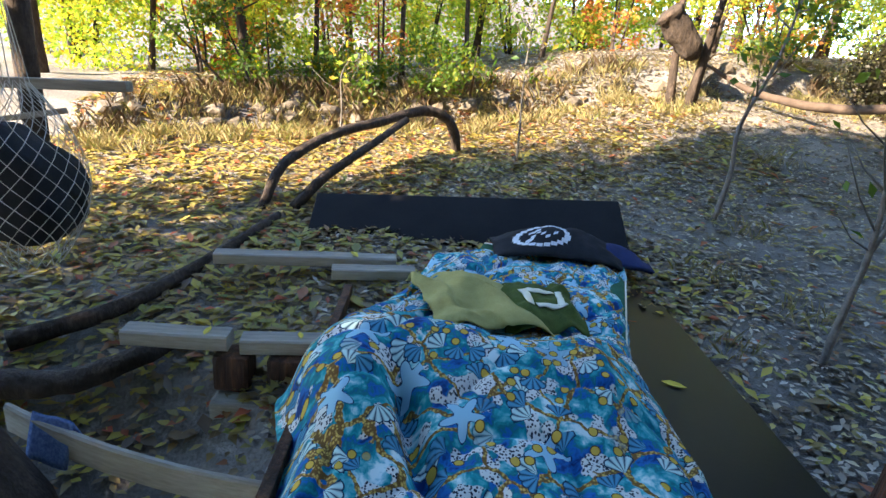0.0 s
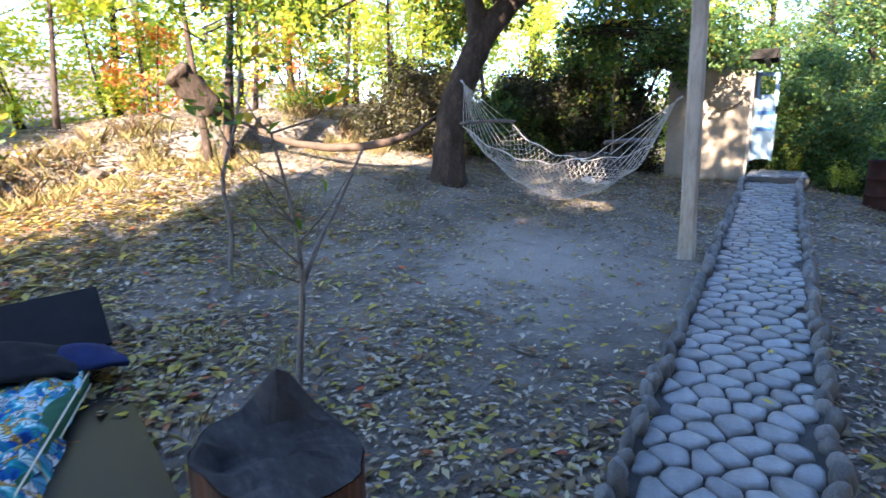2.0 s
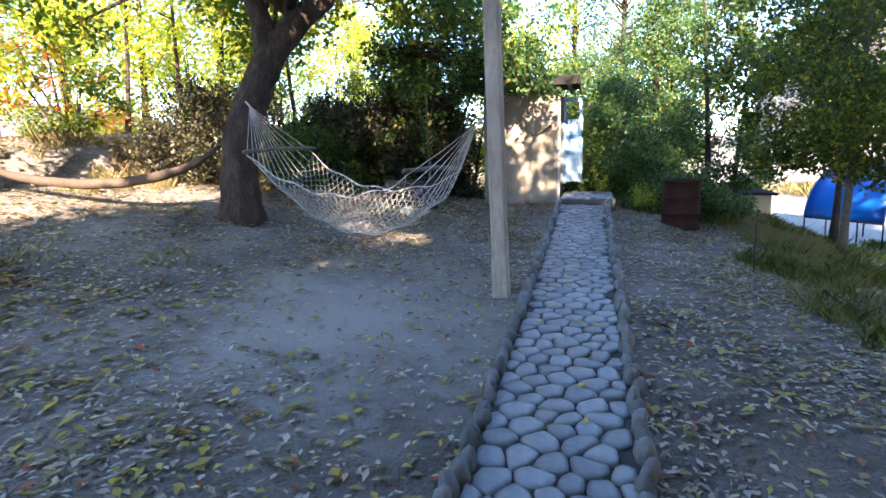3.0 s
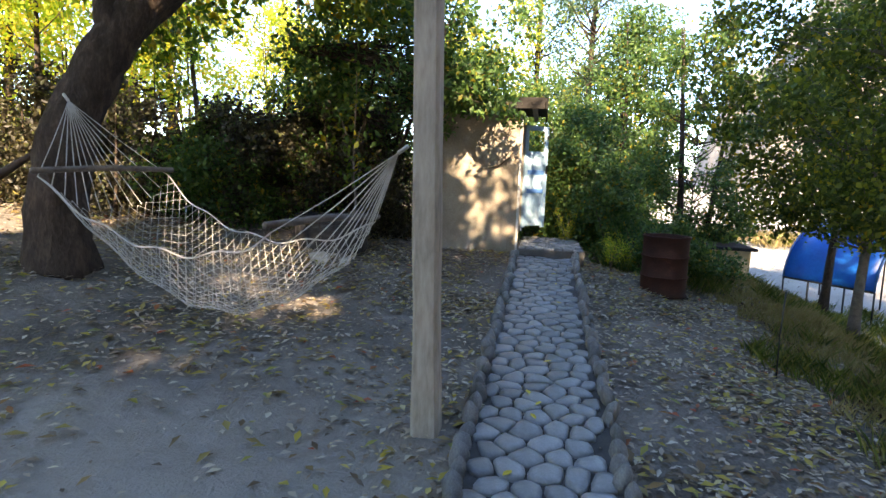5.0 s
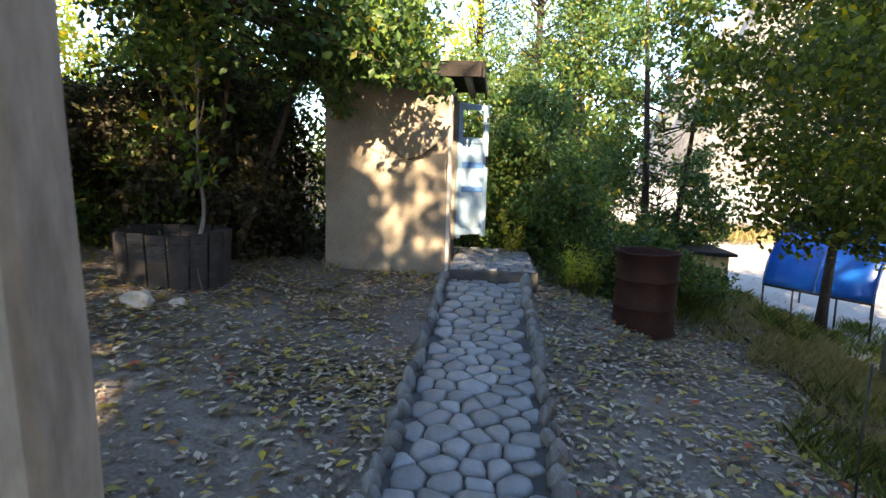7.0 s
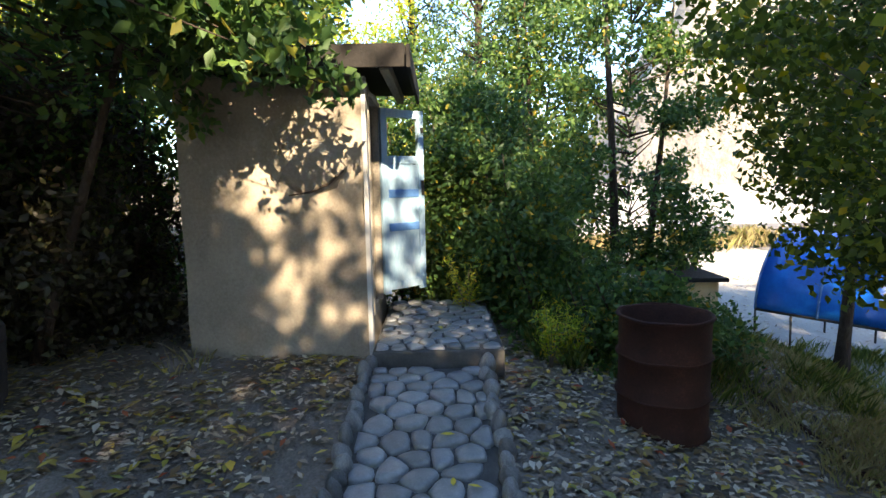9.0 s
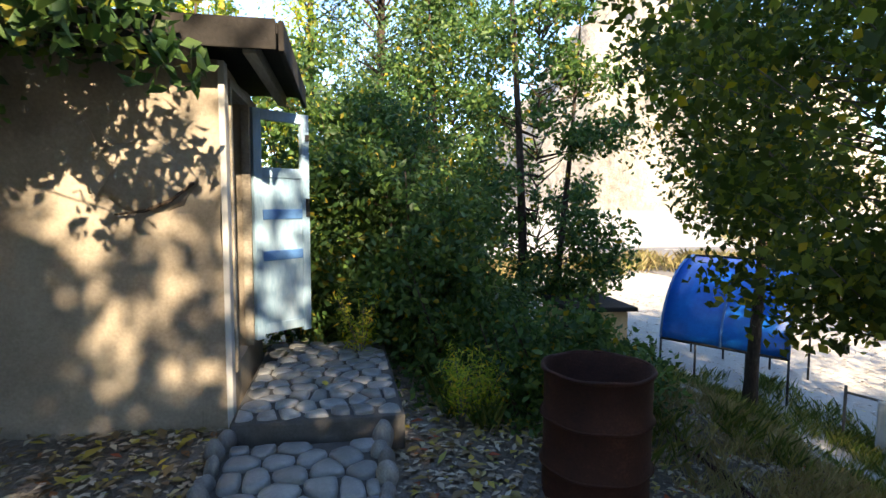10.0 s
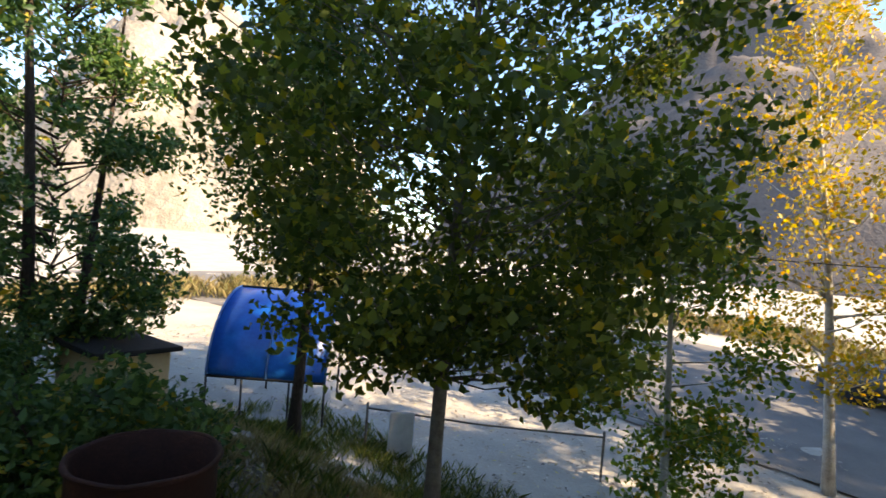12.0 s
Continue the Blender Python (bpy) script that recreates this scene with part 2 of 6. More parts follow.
def box(bm, cx, cy, cz, sx, sy, sz, m=None, bevel=0.0):
    made = bmesh.ops.create_cube(bm, size=1)["verts"]
    mm = Matrix.Translation((cx, cy, cz)) @ Matrix.Diagonal((sx, sy, sz, 1))
    bmesh.ops.transform(bm, matrix=(m @ mm) if m else mm, verts=made)
    if bevel:
        es = list({e for v in made for e in v.link_edges})
        bmesh.ops.bevel(bm, geom=es, offset=bevel, segments=2, affect="EDGES", profile=0.6)


def block(cx, cy, cz, sx, sy, sz, bevel=0.006, m=None):
    bm = bmesh.new()
    box(bm, cx, cy, cz, sx, sy, sz, m, bevel)
    return bm


def tube_data(points, radii, sides=6, verts=None, faces=None, rough=0.0, rng=None):
    """A tapered tube through the points, appended to verts and faces."""
    verts = [] if verts is None else verts
    faces = [] if faces is None else faces
    pts = [Vector(p) for p in points]
    n0 = len(verts)
    side = None
    for i, p in enumerate(pts):
        d = (pts[min(i + 1, len(pts) - 1)] - pts[max(i - 1, 0)]).normalized()
        if side is None:
            side = d.orthogonal().normalized()
        side = (side - d * side.dot(d)).normalized()
        other = d.cross(side)
        for k in range(sides):
            a = 2 * math.pi * k / sides
            r = radii[i] * (1 + (rough * (rng.random() - 0.5) if rng else 0))
            verts.append(tuple(p + side * math.cos(a) * r + other * math.sin(a) * r))
    for i in range(len(pts) - 1):
        for k in range(sides):
            a, b = n0 + i * sides + k, n0 + i * sides + (k + 1) % sides
            faces.append((a, b, b + sides, a + sides))
    faces.append(tuple(range(n0, n0 + sides))[::-1])
    faces.append(tuple(range(n0 + (len(pts) - 1) * sides, n0 + len(pts) * sides)))
    return verts, faces


def tube(name, points, radii, material, parent=None, sides=8, rough=0.0, seed=1):
    if not isinstance(radii, (list, tuple)):
        radii = [radii] * len(points)
    v, f = tube_data(points, radii, sides, rough=rough, rng=random.Random(seed))
    return raw(name, v, f, material, parent, True)


def spline(points, n):
    """Catmull-Rom through the points, n steps a span."""
    p = [Vector(q) for q in points]
    p = [p[0] * 2 - p[1]] + p + [p[-1] * 2 - p[-2]]
    out = []
    for i in range(1, len(p) - 2):
        for k in range(n):
            t = k / n
            a, b, c, d = p[i - 1:i + 3]
            out.append(0.5 * (2 * b + (c - a) * t + (2 * a - 5 * b + 4 * c - d) * t * t + (3 * b - a - 3 * c + d) * t ** 3))
    return out + [p[-2]]


def leaves(name, centres, spread, count, size, material, parent, seed, squash=0.8, long=1.9, droop=0.0):
    """count small folded leaves scattered round the centres, one mesh."""
    rng = np.random.RandomState(seed)
    c = np.asarray(centres, float)
    sp = np.broadcast_to(np.asarray(spread, float), (len(c),))
    pick = rng.choice(len(c), count, p=sp ** 2 / (sp ** 2).sum())
    off = rng.normal(size=(count, 3))
    off /= np.linalg.norm(off, axis=1)[:, None]
    off *= (rng.rand(count) ** 0.45)[:, None] * sp[pick][:, None]
    off[:, 2] *= squash
    pos = c[pick] + off
    a = rng.normal(size=(count, 3))
    a[:, 2] -= droop
    a /= np.linalg.norm(a, axis=1)[:, None]
    b = np.cross(a, rng.normal(size=(count, 3)))
    b /= np.linalg.norm(b, axis=1)[:, None] + 1e-9
    n = np.cross(a, b)
    s = size * (0.6 + 0.8 * rng.rand(count))[:, None]
    w = s / long
    v = np.stack([pos - a * s * 0.5, pos + b * w * 0.5 + n * w * 0.18 - a * s * 0.06, pos + a * s * 0.5, pos - b * w * 0.5 + n * w * 0.18 - a * s * 0.06], 1).reshape(-1, 3)
    return quads(name, v, material, parent)


def quads(name, v, material, parent=None):
    """Each four vertices make one folded leaf of two triangles."""
    k = len(v) // 4
    i = np.arange(k)[:, None] * 4
    tri = np.concatenate([i + [0, 1, 2], i + [0, 2, 3]], 1).reshape(-1)
    me = bpy.data.meshes.new(name)
    me.vertices.add(len(v))
    me.vertices.foreach_set("co", np.ascontiguousarray(v, dtype=np.float32).reshape(-1))
    me.loops.add(len(tri))
    me.loops.foreach_set("vertex_index", tri.astype(np.int32))
    me.polygons.add(2 * k)
    me.polygons.foreach_set("loop_start", (np.arange(2 * k) * 3).astype(np.int32))
    me.update(calc_edges=True)
    me.materials.append(material)
    ob = new(name, me)
    ob.parent = parent
    return ob


# ---- the lie of the land ----
DU, DV = Vector((0.934, 0.357)), Vector((-0.357, 0.934))
ORIGIN = Vector((4.9, 1.13))
TERRACE = [Vector(p) for p in ((-14, 4.5), (-4.6, 6.8), (-2.4, 7.8), (1.1, 8.9), (5.2, 9.6), (8.2, 9.9), (10.5, 8.4), (14, 8.0), (30, 12))]


def smooth(a, b, x):
    t = min(1.0, max(0.0, (x - a) / (b - a)))
    return t * t * (3 - 2 * t)


def uv_at(x, y):
    d = Vector((x, y)) - ORIGIN
    return d.dot(DU), d.dot(DV)


def beyond(x, y):
    """How far a place lies behind the foot of the terrace."""
    best, sign, p = 1e9, 1, Vector((x, y))
    for a, b in zip(TERRACE, TERRACE[1:]):
        e = b - a
        t = min(1.0, max(0.0, (p - a).dot(e) / e.length_squared))
        d = (p - a - e * t).length
        if d < best:
            best, sign = d, 1 if e.x * (p - a).y - e.y * (p - a).x > 0 else -1
    return best * sign


def ground_z(x, y, rough=True):
    u, v = uv_at(x, y)
    uc = max(-7.0, min(11.0, u))
    z = 0.37 + 0.056 * uc
    if v > 0.9:
        z += (0.07 + 0.09 * smooth(-2.5, 3.0, u)) * min(v - 0.9, 7.3)
    if v < -0.45:
        z -= 0.16 * min(-v - 0.45, 2.1)
    if v < -2.8:
        yard = -0.95 + 0.09 * max(0.0, min(9.0, x - 12))
        z += (yard - z) * smooth(-2.8, -6.4, v)
    if u > 9.4:
        yard = -0.95 + 0.09 * max(0.0, min(9.0, x - 12))
        z += (yard - z) * smooth(9.6, 12.5, u) * smooth(6.5, 3.0, v)
    z -= 0.62 * math.exp(-((x + 1.5) ** 2 + (y - 1.3) ** 2) / 0.85)
    z -= 0.22 * smooth(-0.5, -2.5, x) * smooth(7.0, 3.0, y)
    z += 0.16 * math.exp(-((x - 11.6) ** 2 + (y - 4.6) ** 2) / 0.5)
    w = beyond(x, y)
    if w > 0:
        z += 0.42 * smooth(0.0, 0.45, w) + 0.2 * smooth(0.35, 2.0, w) + 0.004 * min(w, 25)
    far = math.hypot(x - 6, y - 2)
    if rough:
        keep = smooth(0.3, 0.7, abs(v)) if u < 9.6 else 1.0
        z += keep * 0.05 * noise.noise((x * 0.9, y * 0.9, 0)) + keep * 0.022 * noise.noise((x * 3.1, y * 3.1, 4)) + 0.006 * noise.noise((x * 11, y * 11, 2))
        if far > 40:
            z += 0.02 * (far - 40)
    return z


def axis_steps(lo, hi, a, b, fine):
    out, x = [], a
    while x <= b:
        out.append(x)
        x += fine
    s, x = fine, b
    while x < hi:
        s *= 1.22
        x += s
        out.append(x)
    s, x = fine, a
    while x > lo:
        s *= 1.22
        x -= s
        out.insert(0, x)
    return out


def build_ground():
    xs, ys = axis_steps(-900, 900, -5, 16, 0.11), axis_steps(-900, 900, -4, 11, 0.11)
    verts = [(x, y, ground_z(x, y)) for y in ys for x in xs]
    nx = len(xs)
    faces = [(j * nx + i, j * nx + i + 1, (j + 1) * nx + i + 1, (j + 1) * nx + i) for j in range(len(ys) - 1) for i in range(nx - 1)]
    ob = raw("ground", verts, faces, DIRT, None, True)
    ob.data.materials.append(SAND)
    for f in ob.data.polygons:
        c = f.center
        if uv_at(c.x, c.y)[1] < -4.6 + 0.5 * noise.noise((c.x, c.y, 0)) or (c.x > 17.5 and c.y < 9):
            f.material_index = 1
    tagged(ob, "bare grey-brown earth garden ground strewn with fallen leaves", "ground", kind="structure")


build_ground()


# ---- trees ----
def grow(name, x, y, height, radius, leaf, label, seed, crown=(1.6, 0.35, 1.0), blobs=26, count=5000, size=0.09, bark=BARK, lean=(0, 0), blob_r=0.5,
         category="tree", group="", stems=1, droop=0.0, z=None, limb=0.16, long=1.9):
    """A tapered trunk with limbs to each clump of a loose, uneven crown. crown: half width, share of the height where it begins and ends."""
    rng = random.Random(seed)
    z0 = (ground_z(x, y) if z is None else z) - 0.06
    thing = empty(name, pose(x, y, z0), label, category, group)
    half, low, high = crown
    centres, sizes = [], []
    for i in range(blobs):
        k = low + (high - low) * (i + rng.random()) / blobs
        q = (k - low) / max(0.01, high - low)
        r = half * (0.45 + 0.75 * math.sin(math.pi * min(1, 0.12 + 0.86 * q))) * rng.random() ** 0.5
        a = rng.random() * 2 * math.pi
        centres.append((lean[0] * k + r * math.cos(a), lean[1] * k + r * math.sin(a), height * k))
        sizes.append(blob_r * (0.6 + 0.8 * rng.random()) * (1 - 0.25 * q))
    for s in range(stems):
        ox, oy = (rng.uniform(-0.25, 0.25), rng.uniform(-0.25, 0.25)) if stems > 1 else (0, 0)
        top = min(0.97, high * 0.96)
        pts = [(ox * (1 + 2 * t) + lean[0] * t + 0.05 * height * 0.12 * math.sin(5 * t + seed + s), oy * (1 + 2 * t) + lean[1] * t + 0.05 * height * 0.12 * math.cos(4 * t + seed), height * t * top) for t in [i / 9 for i in range(10)]]
        tube("trunk", pts, [radius * (1.25 if i == 0 else 1 - 0.85 * i / 9) for i in range(10)], bark, thing, 9, 0.16, seed)
    v, f = [], []
    for c in centres:
        k0 = max(0.2, min(0.88, c[2] / height - 0.05 - 0.08 * rng.random()))
        a = Vector((lean[0] * k0, lean[1] * k0, height * k0))
        b = Vector(c)
        mid = (a + b) / 2 + Vector((rng.uniform(-0.1, 0.1), rng.uniform(-0.1, 0.1), -0.06 * (b - a).length))
        tube_data([a, mid, b], [radius * limb * 1.5, radius * limb * 0.7, 0.004], 5, v, f)
    tagged(raw("branchwork", v, f, bark, thing, True), kind="stuff")
    leaves("crown", centres, sizes, count, size, leaf, thing, seed, droop=droop, long=long)
    return thing


# ---- cobbled path ----
def clip(poly, a, b, c):
    out = []
    for (x1, y1), (x2, y2) in zip(poly, poly[1:] + poly[:1]):
        d1, d2 = a * x1 + b * y1 - c, a * x2 + b * y2 - c
        if d1 <= 0:
            out.append((x1, y1))
        if d1 * d2 < 0:
            t = d1 / (d1 - d2)
            out.append((x1 + (x2 - x1) * t, y1 + (y2 - y1) * t))
    return out


def cobble_mesh(cell, gap, height, rng):
    """A rounded cobble filling its cell of the paving."""
    cx, cy = sum(p[0] for p in cell) / len(cell), sum(p[1] for p in cell) / len(cell)
    ring = []
    n = len(cell)
    dense = []
    for i in range(n):
        (x1, y1), (x2, y2) = cell[i], cell[(i + 1) % n]
        dense += [(x1, y1), ((x1 + x2) / 2, (y1 + y2) / 2)]
    for _ in range(1):
        dense = [((dense[i - 1][0] + 4 * dense[i][0] + dense[(i + 1) % len(dense)][0]) / 6, (dense[i - 1][1] + 4 * dense[i][1] + dense[(i + 1) % len(dense)][1]) / 6) for i in range(len(dense))]
    for x, y in dense:
        d = math.hypot(x - cx, y - cy) or 1
        k = max(0.3, 1 - gap / d)
        ring.append(((x - cx) * k, (y - cy) * k))
    m = len(ring)
    verts = []
    tx, ty = rng.uniform(-0.05, 0.05), rng.uniform(-0.05, 0.05)
    for s, h in ((1.0, -0.03), (1.0, 0.35 * height), (0.91, 0.88 * height), (0.6, height)):
        verts += [(x * s, y * s, h + (tx * x + ty * y) * (h > 0)) for x, y in ring]
    verts.append((0, 0, height * 1.02))
    faces = []
    for j in range(3):
        for i in range(m):
            faces.append((j * m + i, j * m + (i + 1) % m, (j + 1) * m + (i + 1) % m, (j + 1) * m + i))
    faces += [(3 * m + i, 3 * m + (i + 1) % m, 4 * m) for i in range(m)]
    return (cx, cy), verts, faces


def cells(u0, u1, w0, w1, du, dv, seed):
    """Paving cells in a strip, every second row shifted, loosened by chance."""
    rng = random.Random(seed)
    pts = []
    rows = round((u1 - u0) / du)
    cols = round((w1 - w0) / dv)
    for i in range(-1, rows + 1):
        for j in range(-1, cols + 1):
            pts.append((u0 + (i + 0.5 + rng.uniform(-0.33, 0.33)) * du, w0 + (j + 0.5 + (0.25 if i % 2 else -0.25) + rng.uniform(-0.33, 0.33)) * dv))
    out = []
    for p in pts:
        if not (u0 <= p[0] <= u1 and w0 <= p[1] <= w1):
            continue
        poly = [(u0, w0), (u1, w0), (u1, w1), (u0, w1)]
        for q in pts:
            if q is p or abs(q[0] - p[0]) > 3 * du or abs(q[1] - p[1]) > 3 * dv:
                continue
            a, b = q[0] - p[0], q[1] - p[1]
            poly = clip(poly, a, b, (q[0] ** 2 + q[1] ** 2 - p[0] ** 2 - p[1] ** 2) / 2)
            if not poly:
                break
        if len(poly) > 2:
            out.append(poly)
    return out


def path_z(u):
    return 0.40 + 0.056 * max(-7.0, min(11.0, u)) + 0.1 * smooth(5.8, 7.5, u)


PATH_END = 7.5


def build_path():
    bm = bmesh.new()
    us = [-5.5 + 0.25 * i for i in range(int((PATH_END + 5.5) / 0.25) + 1)] + [PATH_END]
    rows = []
    for u in us:
        rows.append([bm.verts.new((*(ORIGIN + DU * u + DV * w), path_z(u) + dz)) for w, dz in ((-0.49, -0.15), (-0.49, 0.0), (0.44, 0.0), (0.44, -0.15))])
    for a, b in zip(rows, rows[1:]):
        for i in range(3):
            bm.faces.new((a[i], b[i], b[i + 1], a[i + 1]))
    bed = part("path", bm, MORTAR)
    tagged(bed, "narrow garden path of blue-grey river cobbles set in mortar", "path", kind="structure")
    rng = random.Random(5)
    slope = Matrix.Rotation(-math.atan(0.056), 4, "Y")
    turn = Matrix.Rotation(math.atan2(DU.y, DU.x), 4, "Z")
    near, rest_v, rest_f = 0, [], []
    for cell in cells(-5.5, PATH_END, -0.425, 0.375, 0.15, 0.18, 3):
        (u, w), v, f = cobble_mesh(cell, 0.004, rng.uniform(0.02, 0.034), rng)
        m = Matrix.Translation((*(ORIGIN + DU * u + DV * w), path_z(u) + 0.002)) @ turn @ slope
        if u > -2.6 and near < 300:
            near += 1
            ob = raw("cobble", v, f, STONE, bed, True)
            ob.matrix_world = m
        else:
            n0 = len(rest_v)
            rest_v += [tuple(m @ Vector(p)) for p in v]
            rest_f += [tuple(n0 + i for i in q) for q in f]
    if rest_v:
        tagged(raw("cobbles", rest_v, rest_f, STONE, bed, True), kind="stuff")
    # upright edging stones
    shapes = []
    for s in range(6):
        bm = bmesh.new()
        bmesh.ops.create_icosphere(bm, subdivisions=2, radius=1)
        for vtx in bm.verts:
            vtx.co *= 1 + 0.16 * noise.noise(vtx.co * 1.3 + Vector((s * 7, 0, 0)))
        me = bpy.data.meshes.new("edging_stone")
        bm.to_mesh(me)
        bm.free()
        me.materials.append(EDGESTONE)
        for q in me.polygons:
            q.use_smooth = True
        shapes.append(me)
    for side in (-1, 1):
        u = -3.4
        while u < PATH_END - 0.02:
            ln = rng.uniform(0.045, 0.08)
            u += ln
            ob = new("edging_stone", rng.choice(shapes))
            ob.parent = bed
            w = side * (0.44 + rng.uniform(-0.025, 0.025)) - 0.025
            ob.matrix_world = Matrix.Translation((*(ORIGIN + DU * u + DV * w), path_z(u) + rng.uniform(0.0, 0.04))) @ turn @ Matrix.Rotation(rng.uniform(-0.5, 0.5), 4, "Z") @ Matrix.Rotation(rng.uniform(-0.3, 0.3), 4, "X") @ Matrix.Diagonal((ln, rng.uniform(0.038, 0.06), rng.uniform(0.06, 0.11), 1))
            u += ln * rng.uniform(0.85, 1.15)


# ---- hut ----
HC = Vector((12.0, 4.31))


def hut_frame():
    """Local x runs along the side wall away from the path's end, y along the front wall to the left."""
    m = Matrix.Identity(4)
    m.col[0][:3] = (DU.x, DU.y, 0)
    m.col[1][:3] = (DV.x, DV.y, 0)
    m.col[2][:3] = (0, 0, 1)
    m.translation = (HC.x, HC.y, 1.0)
    return m


def wall_sheet(name, w, h, t, m, parent, seed, hole=None):
    """A hand-plastered wall: lumpy faces, soft edges, and a doorway cut through it if given."""
    bm = bmesh.new()
    xs = sorted({round(w * i / 14, 3) for i in range(15)} | ({hole[0], hole[1]} if hole else set()))
    zs = sorted({round(-0.35 + (h + 0.35) * i / 20, 3) for i in range(21)} | ({hole[2], hole[3]} if hole else set()))

    def lump(x, z):
        return 0.028 * noise.noise((x * 2.2, z * 2.2, seed)) + 0.007 * noise.noise((x * 8, z * 8, seed))
    grid = {}
    for side in (0, 1):
        for i, x in enumerate(xs):
            for j, z in enumerate(zs):
                grid[side, i, j] = bm.verts.new((x, (lump(x, z) if side == 0 else t), z))

    def open_at(i, j):
        if i < 0 or j < 0 or i >= len(xs) - 1 or j >= len(zs) - 1:
            return True
        if not hole:
            return False
        x, z = (xs[i] + xs[i + 1]) / 2, (zs[j] + zs[j + 1]) / 2
        return hole[0] < x < hole[1] and hole[2] < z < hole[3]
    for i in range(len(xs) - 1):
        for j in range(len(zs) - 1):
            if open_at(i, j):
                continue
            g = grid
            bm.faces.new((g[0, i, j], g[0, i + 1, j], g[0, i + 1, j + 1], g[0, i, j + 1]))
            bm.faces.new((g[1, i, j], g[1, i, j + 1], g[1, i + 1, j + 1], g[1, i + 1, j]))
            for di, dj, e in ((-1, 0, ((i, j), (i, j + 1))), (1, 0, ((i + 1, j + 1), (i + 1, j))), (0, -1, ((i + 1, j), (i, j))), (0, 1, ((i, j + 1), (i + 1, j + 1)))):
                if open_at(i + di, j + dj):
                    (a, b), (c, d) = e
                    bm.faces.new((g[0, a, b], g[0, c, d], g[1, c, d], g[1, a, b]))
    bmesh.ops.transform(bm, matrix=m, verts=bm.verts)
    bmesh.ops.recalc_face_normals(bm, faces=bm.faces)
    return part(name, bm, PLASTER, parent, smooth=False)


def build_hut():
    m = hut_frame()
    hut = empty("hut", m, "small mud-plastered outhouse with flat overhanging roof and open blue door", "hut")
    w, d, h = 1.40, 1.5, 2.1
    flat = Matrix.Identity(4)
    wall_sheet("wall", d, h, 0.14, flat, hut, 1, hole=(0.16, 0.78, 0.24, 1.98))
    wall_sheet("wall", w - 0.14, h, 0.14, Matrix.Translation((0.0, w, 0)) @ Matrix.Rotation(-math.pi / 2, 4, "Z"), hut, 2)
    wall_sheet("wall", w - 0.14, h, 0.14, Matrix.Translation((d, 0.14, 0)) @ Matrix.Rotation(math.pi / 2, 4, "Z"), hut, 3)
    wall_sheet("wall", d - 0.28, h, 0.14, Matrix.Translation((d - 0.14, w, 0)) @ Matrix.Rotation(math.pi, 4, "Z"), hut, 4)
    part("corner_board", block(0.02, -0.02, 0.92, 0.10, 0.035, 2.34), JAMB, hut, "grey painted corner board")
    for x in (0.15, 0.79):
        part("door_jamb", block(x, -0.012, 1.11, 0.05, 0.06, 1.74), OLDWOOD, hut)
    part("lintel", block(0.47, -0.012, 2.0, 0.69, 0.06, 0.05), OLDWOOD, hut)
    part("floor_board", block(0.75, 0.7, 0.2, 1.2, 1.1, 0.05), OLDWOOD, hut)
    bm = bmesh.new()
    box(bm, 0.67, 0.69, 2.22, 1.84, 2.1, 0.07, None, 0.015)
    roof = part("roof", bm, ROOFING, hut, "dark weathered roof slab, colour deepened for shade")
    for i in range(6):
        part("rafter", block(0.67, -0.2 + i * 0.36, 2.14, 1.7, 0.07, 0.085), OLDWOOD, roof)
    part("fascia", block(0.67, -0.375, 2.18, 1.84, 0.03, 0.16), ROOFING, roof)
    part("fascia", block(-0.265, 0.69, 2.18, 0.03, 2.08, 0.16), ROOFING, roof)
    # branch and peeling patch on the front wall
    tube("wall_crack_branch", [(-0.035, 0.14, 1.4), (-0.05, 0.26, 1.3), (-0.055, 0.4, 1.24), (-0.04, 0.56, 1.22)], [0.008, 0.011, 0.01, 0.005], BARK, hut, 6)
    bm = bmesh.new()
    bmesh.ops.create_icosphere(bm, subdivisions=4, radius=1)
    for vtx in bm.verts:
        k = 1 + 0.25 * noise.noise(vtx.co * 2.5) + 0.1 * noise.noise(vtx.co * 7)
        vtx.co = Vector((0.01 + vtx.co.x * 0.055, 0.42 + vtx.co.y * 0.27 * k, 1.42 + vtx.co.z * 0.2 * k))
    part("plaster_relief", bm, PLASTER, hut, "rough raised lump of plaster", True)
    flap = bmesh.new()
    q = [flap.verts.new(c) for c in ((-0.03, 0.66, 1.30), (-0.035, 0.56, 1.46), (-0.06, 0.60, 1.56), (-0.035, 0.68, 1.72), (-0.03, 0.71, 1.5))]
    flap.faces.new(q)
    done = bmesh.ops.extrude_face_region(flap, geom=flap.faces[:])["geom"]
    bmesh.ops.translate(flap, verts=[e for e in done if isinstance(e, bmesh.types.BMVert)], vec=(-0.012, 0, 0))
    bmesh.ops.recalc_face_normals(flap, faces=flap.faces)
    part("plaster_flap", flap, PLASTER, hut, "torn flap of loose plaster")
    # door leaf, hinged at the far jamb and swung outward
    leaf = empty("door", Matrix.Translation((0.80, -0.05, 0.27)) @ Matrix.Rotation(radians(-48), 4, "Z"), "open pale blue panelled wooden door", "")
    leaf.parent = hut
    wd, hd = 0.5, 1.70
    for x in (0.035, wd - 0.035):
        part("stile", block(x, 0, hd / 2, 0.07, 0.04, hd), PAINT, leaf)
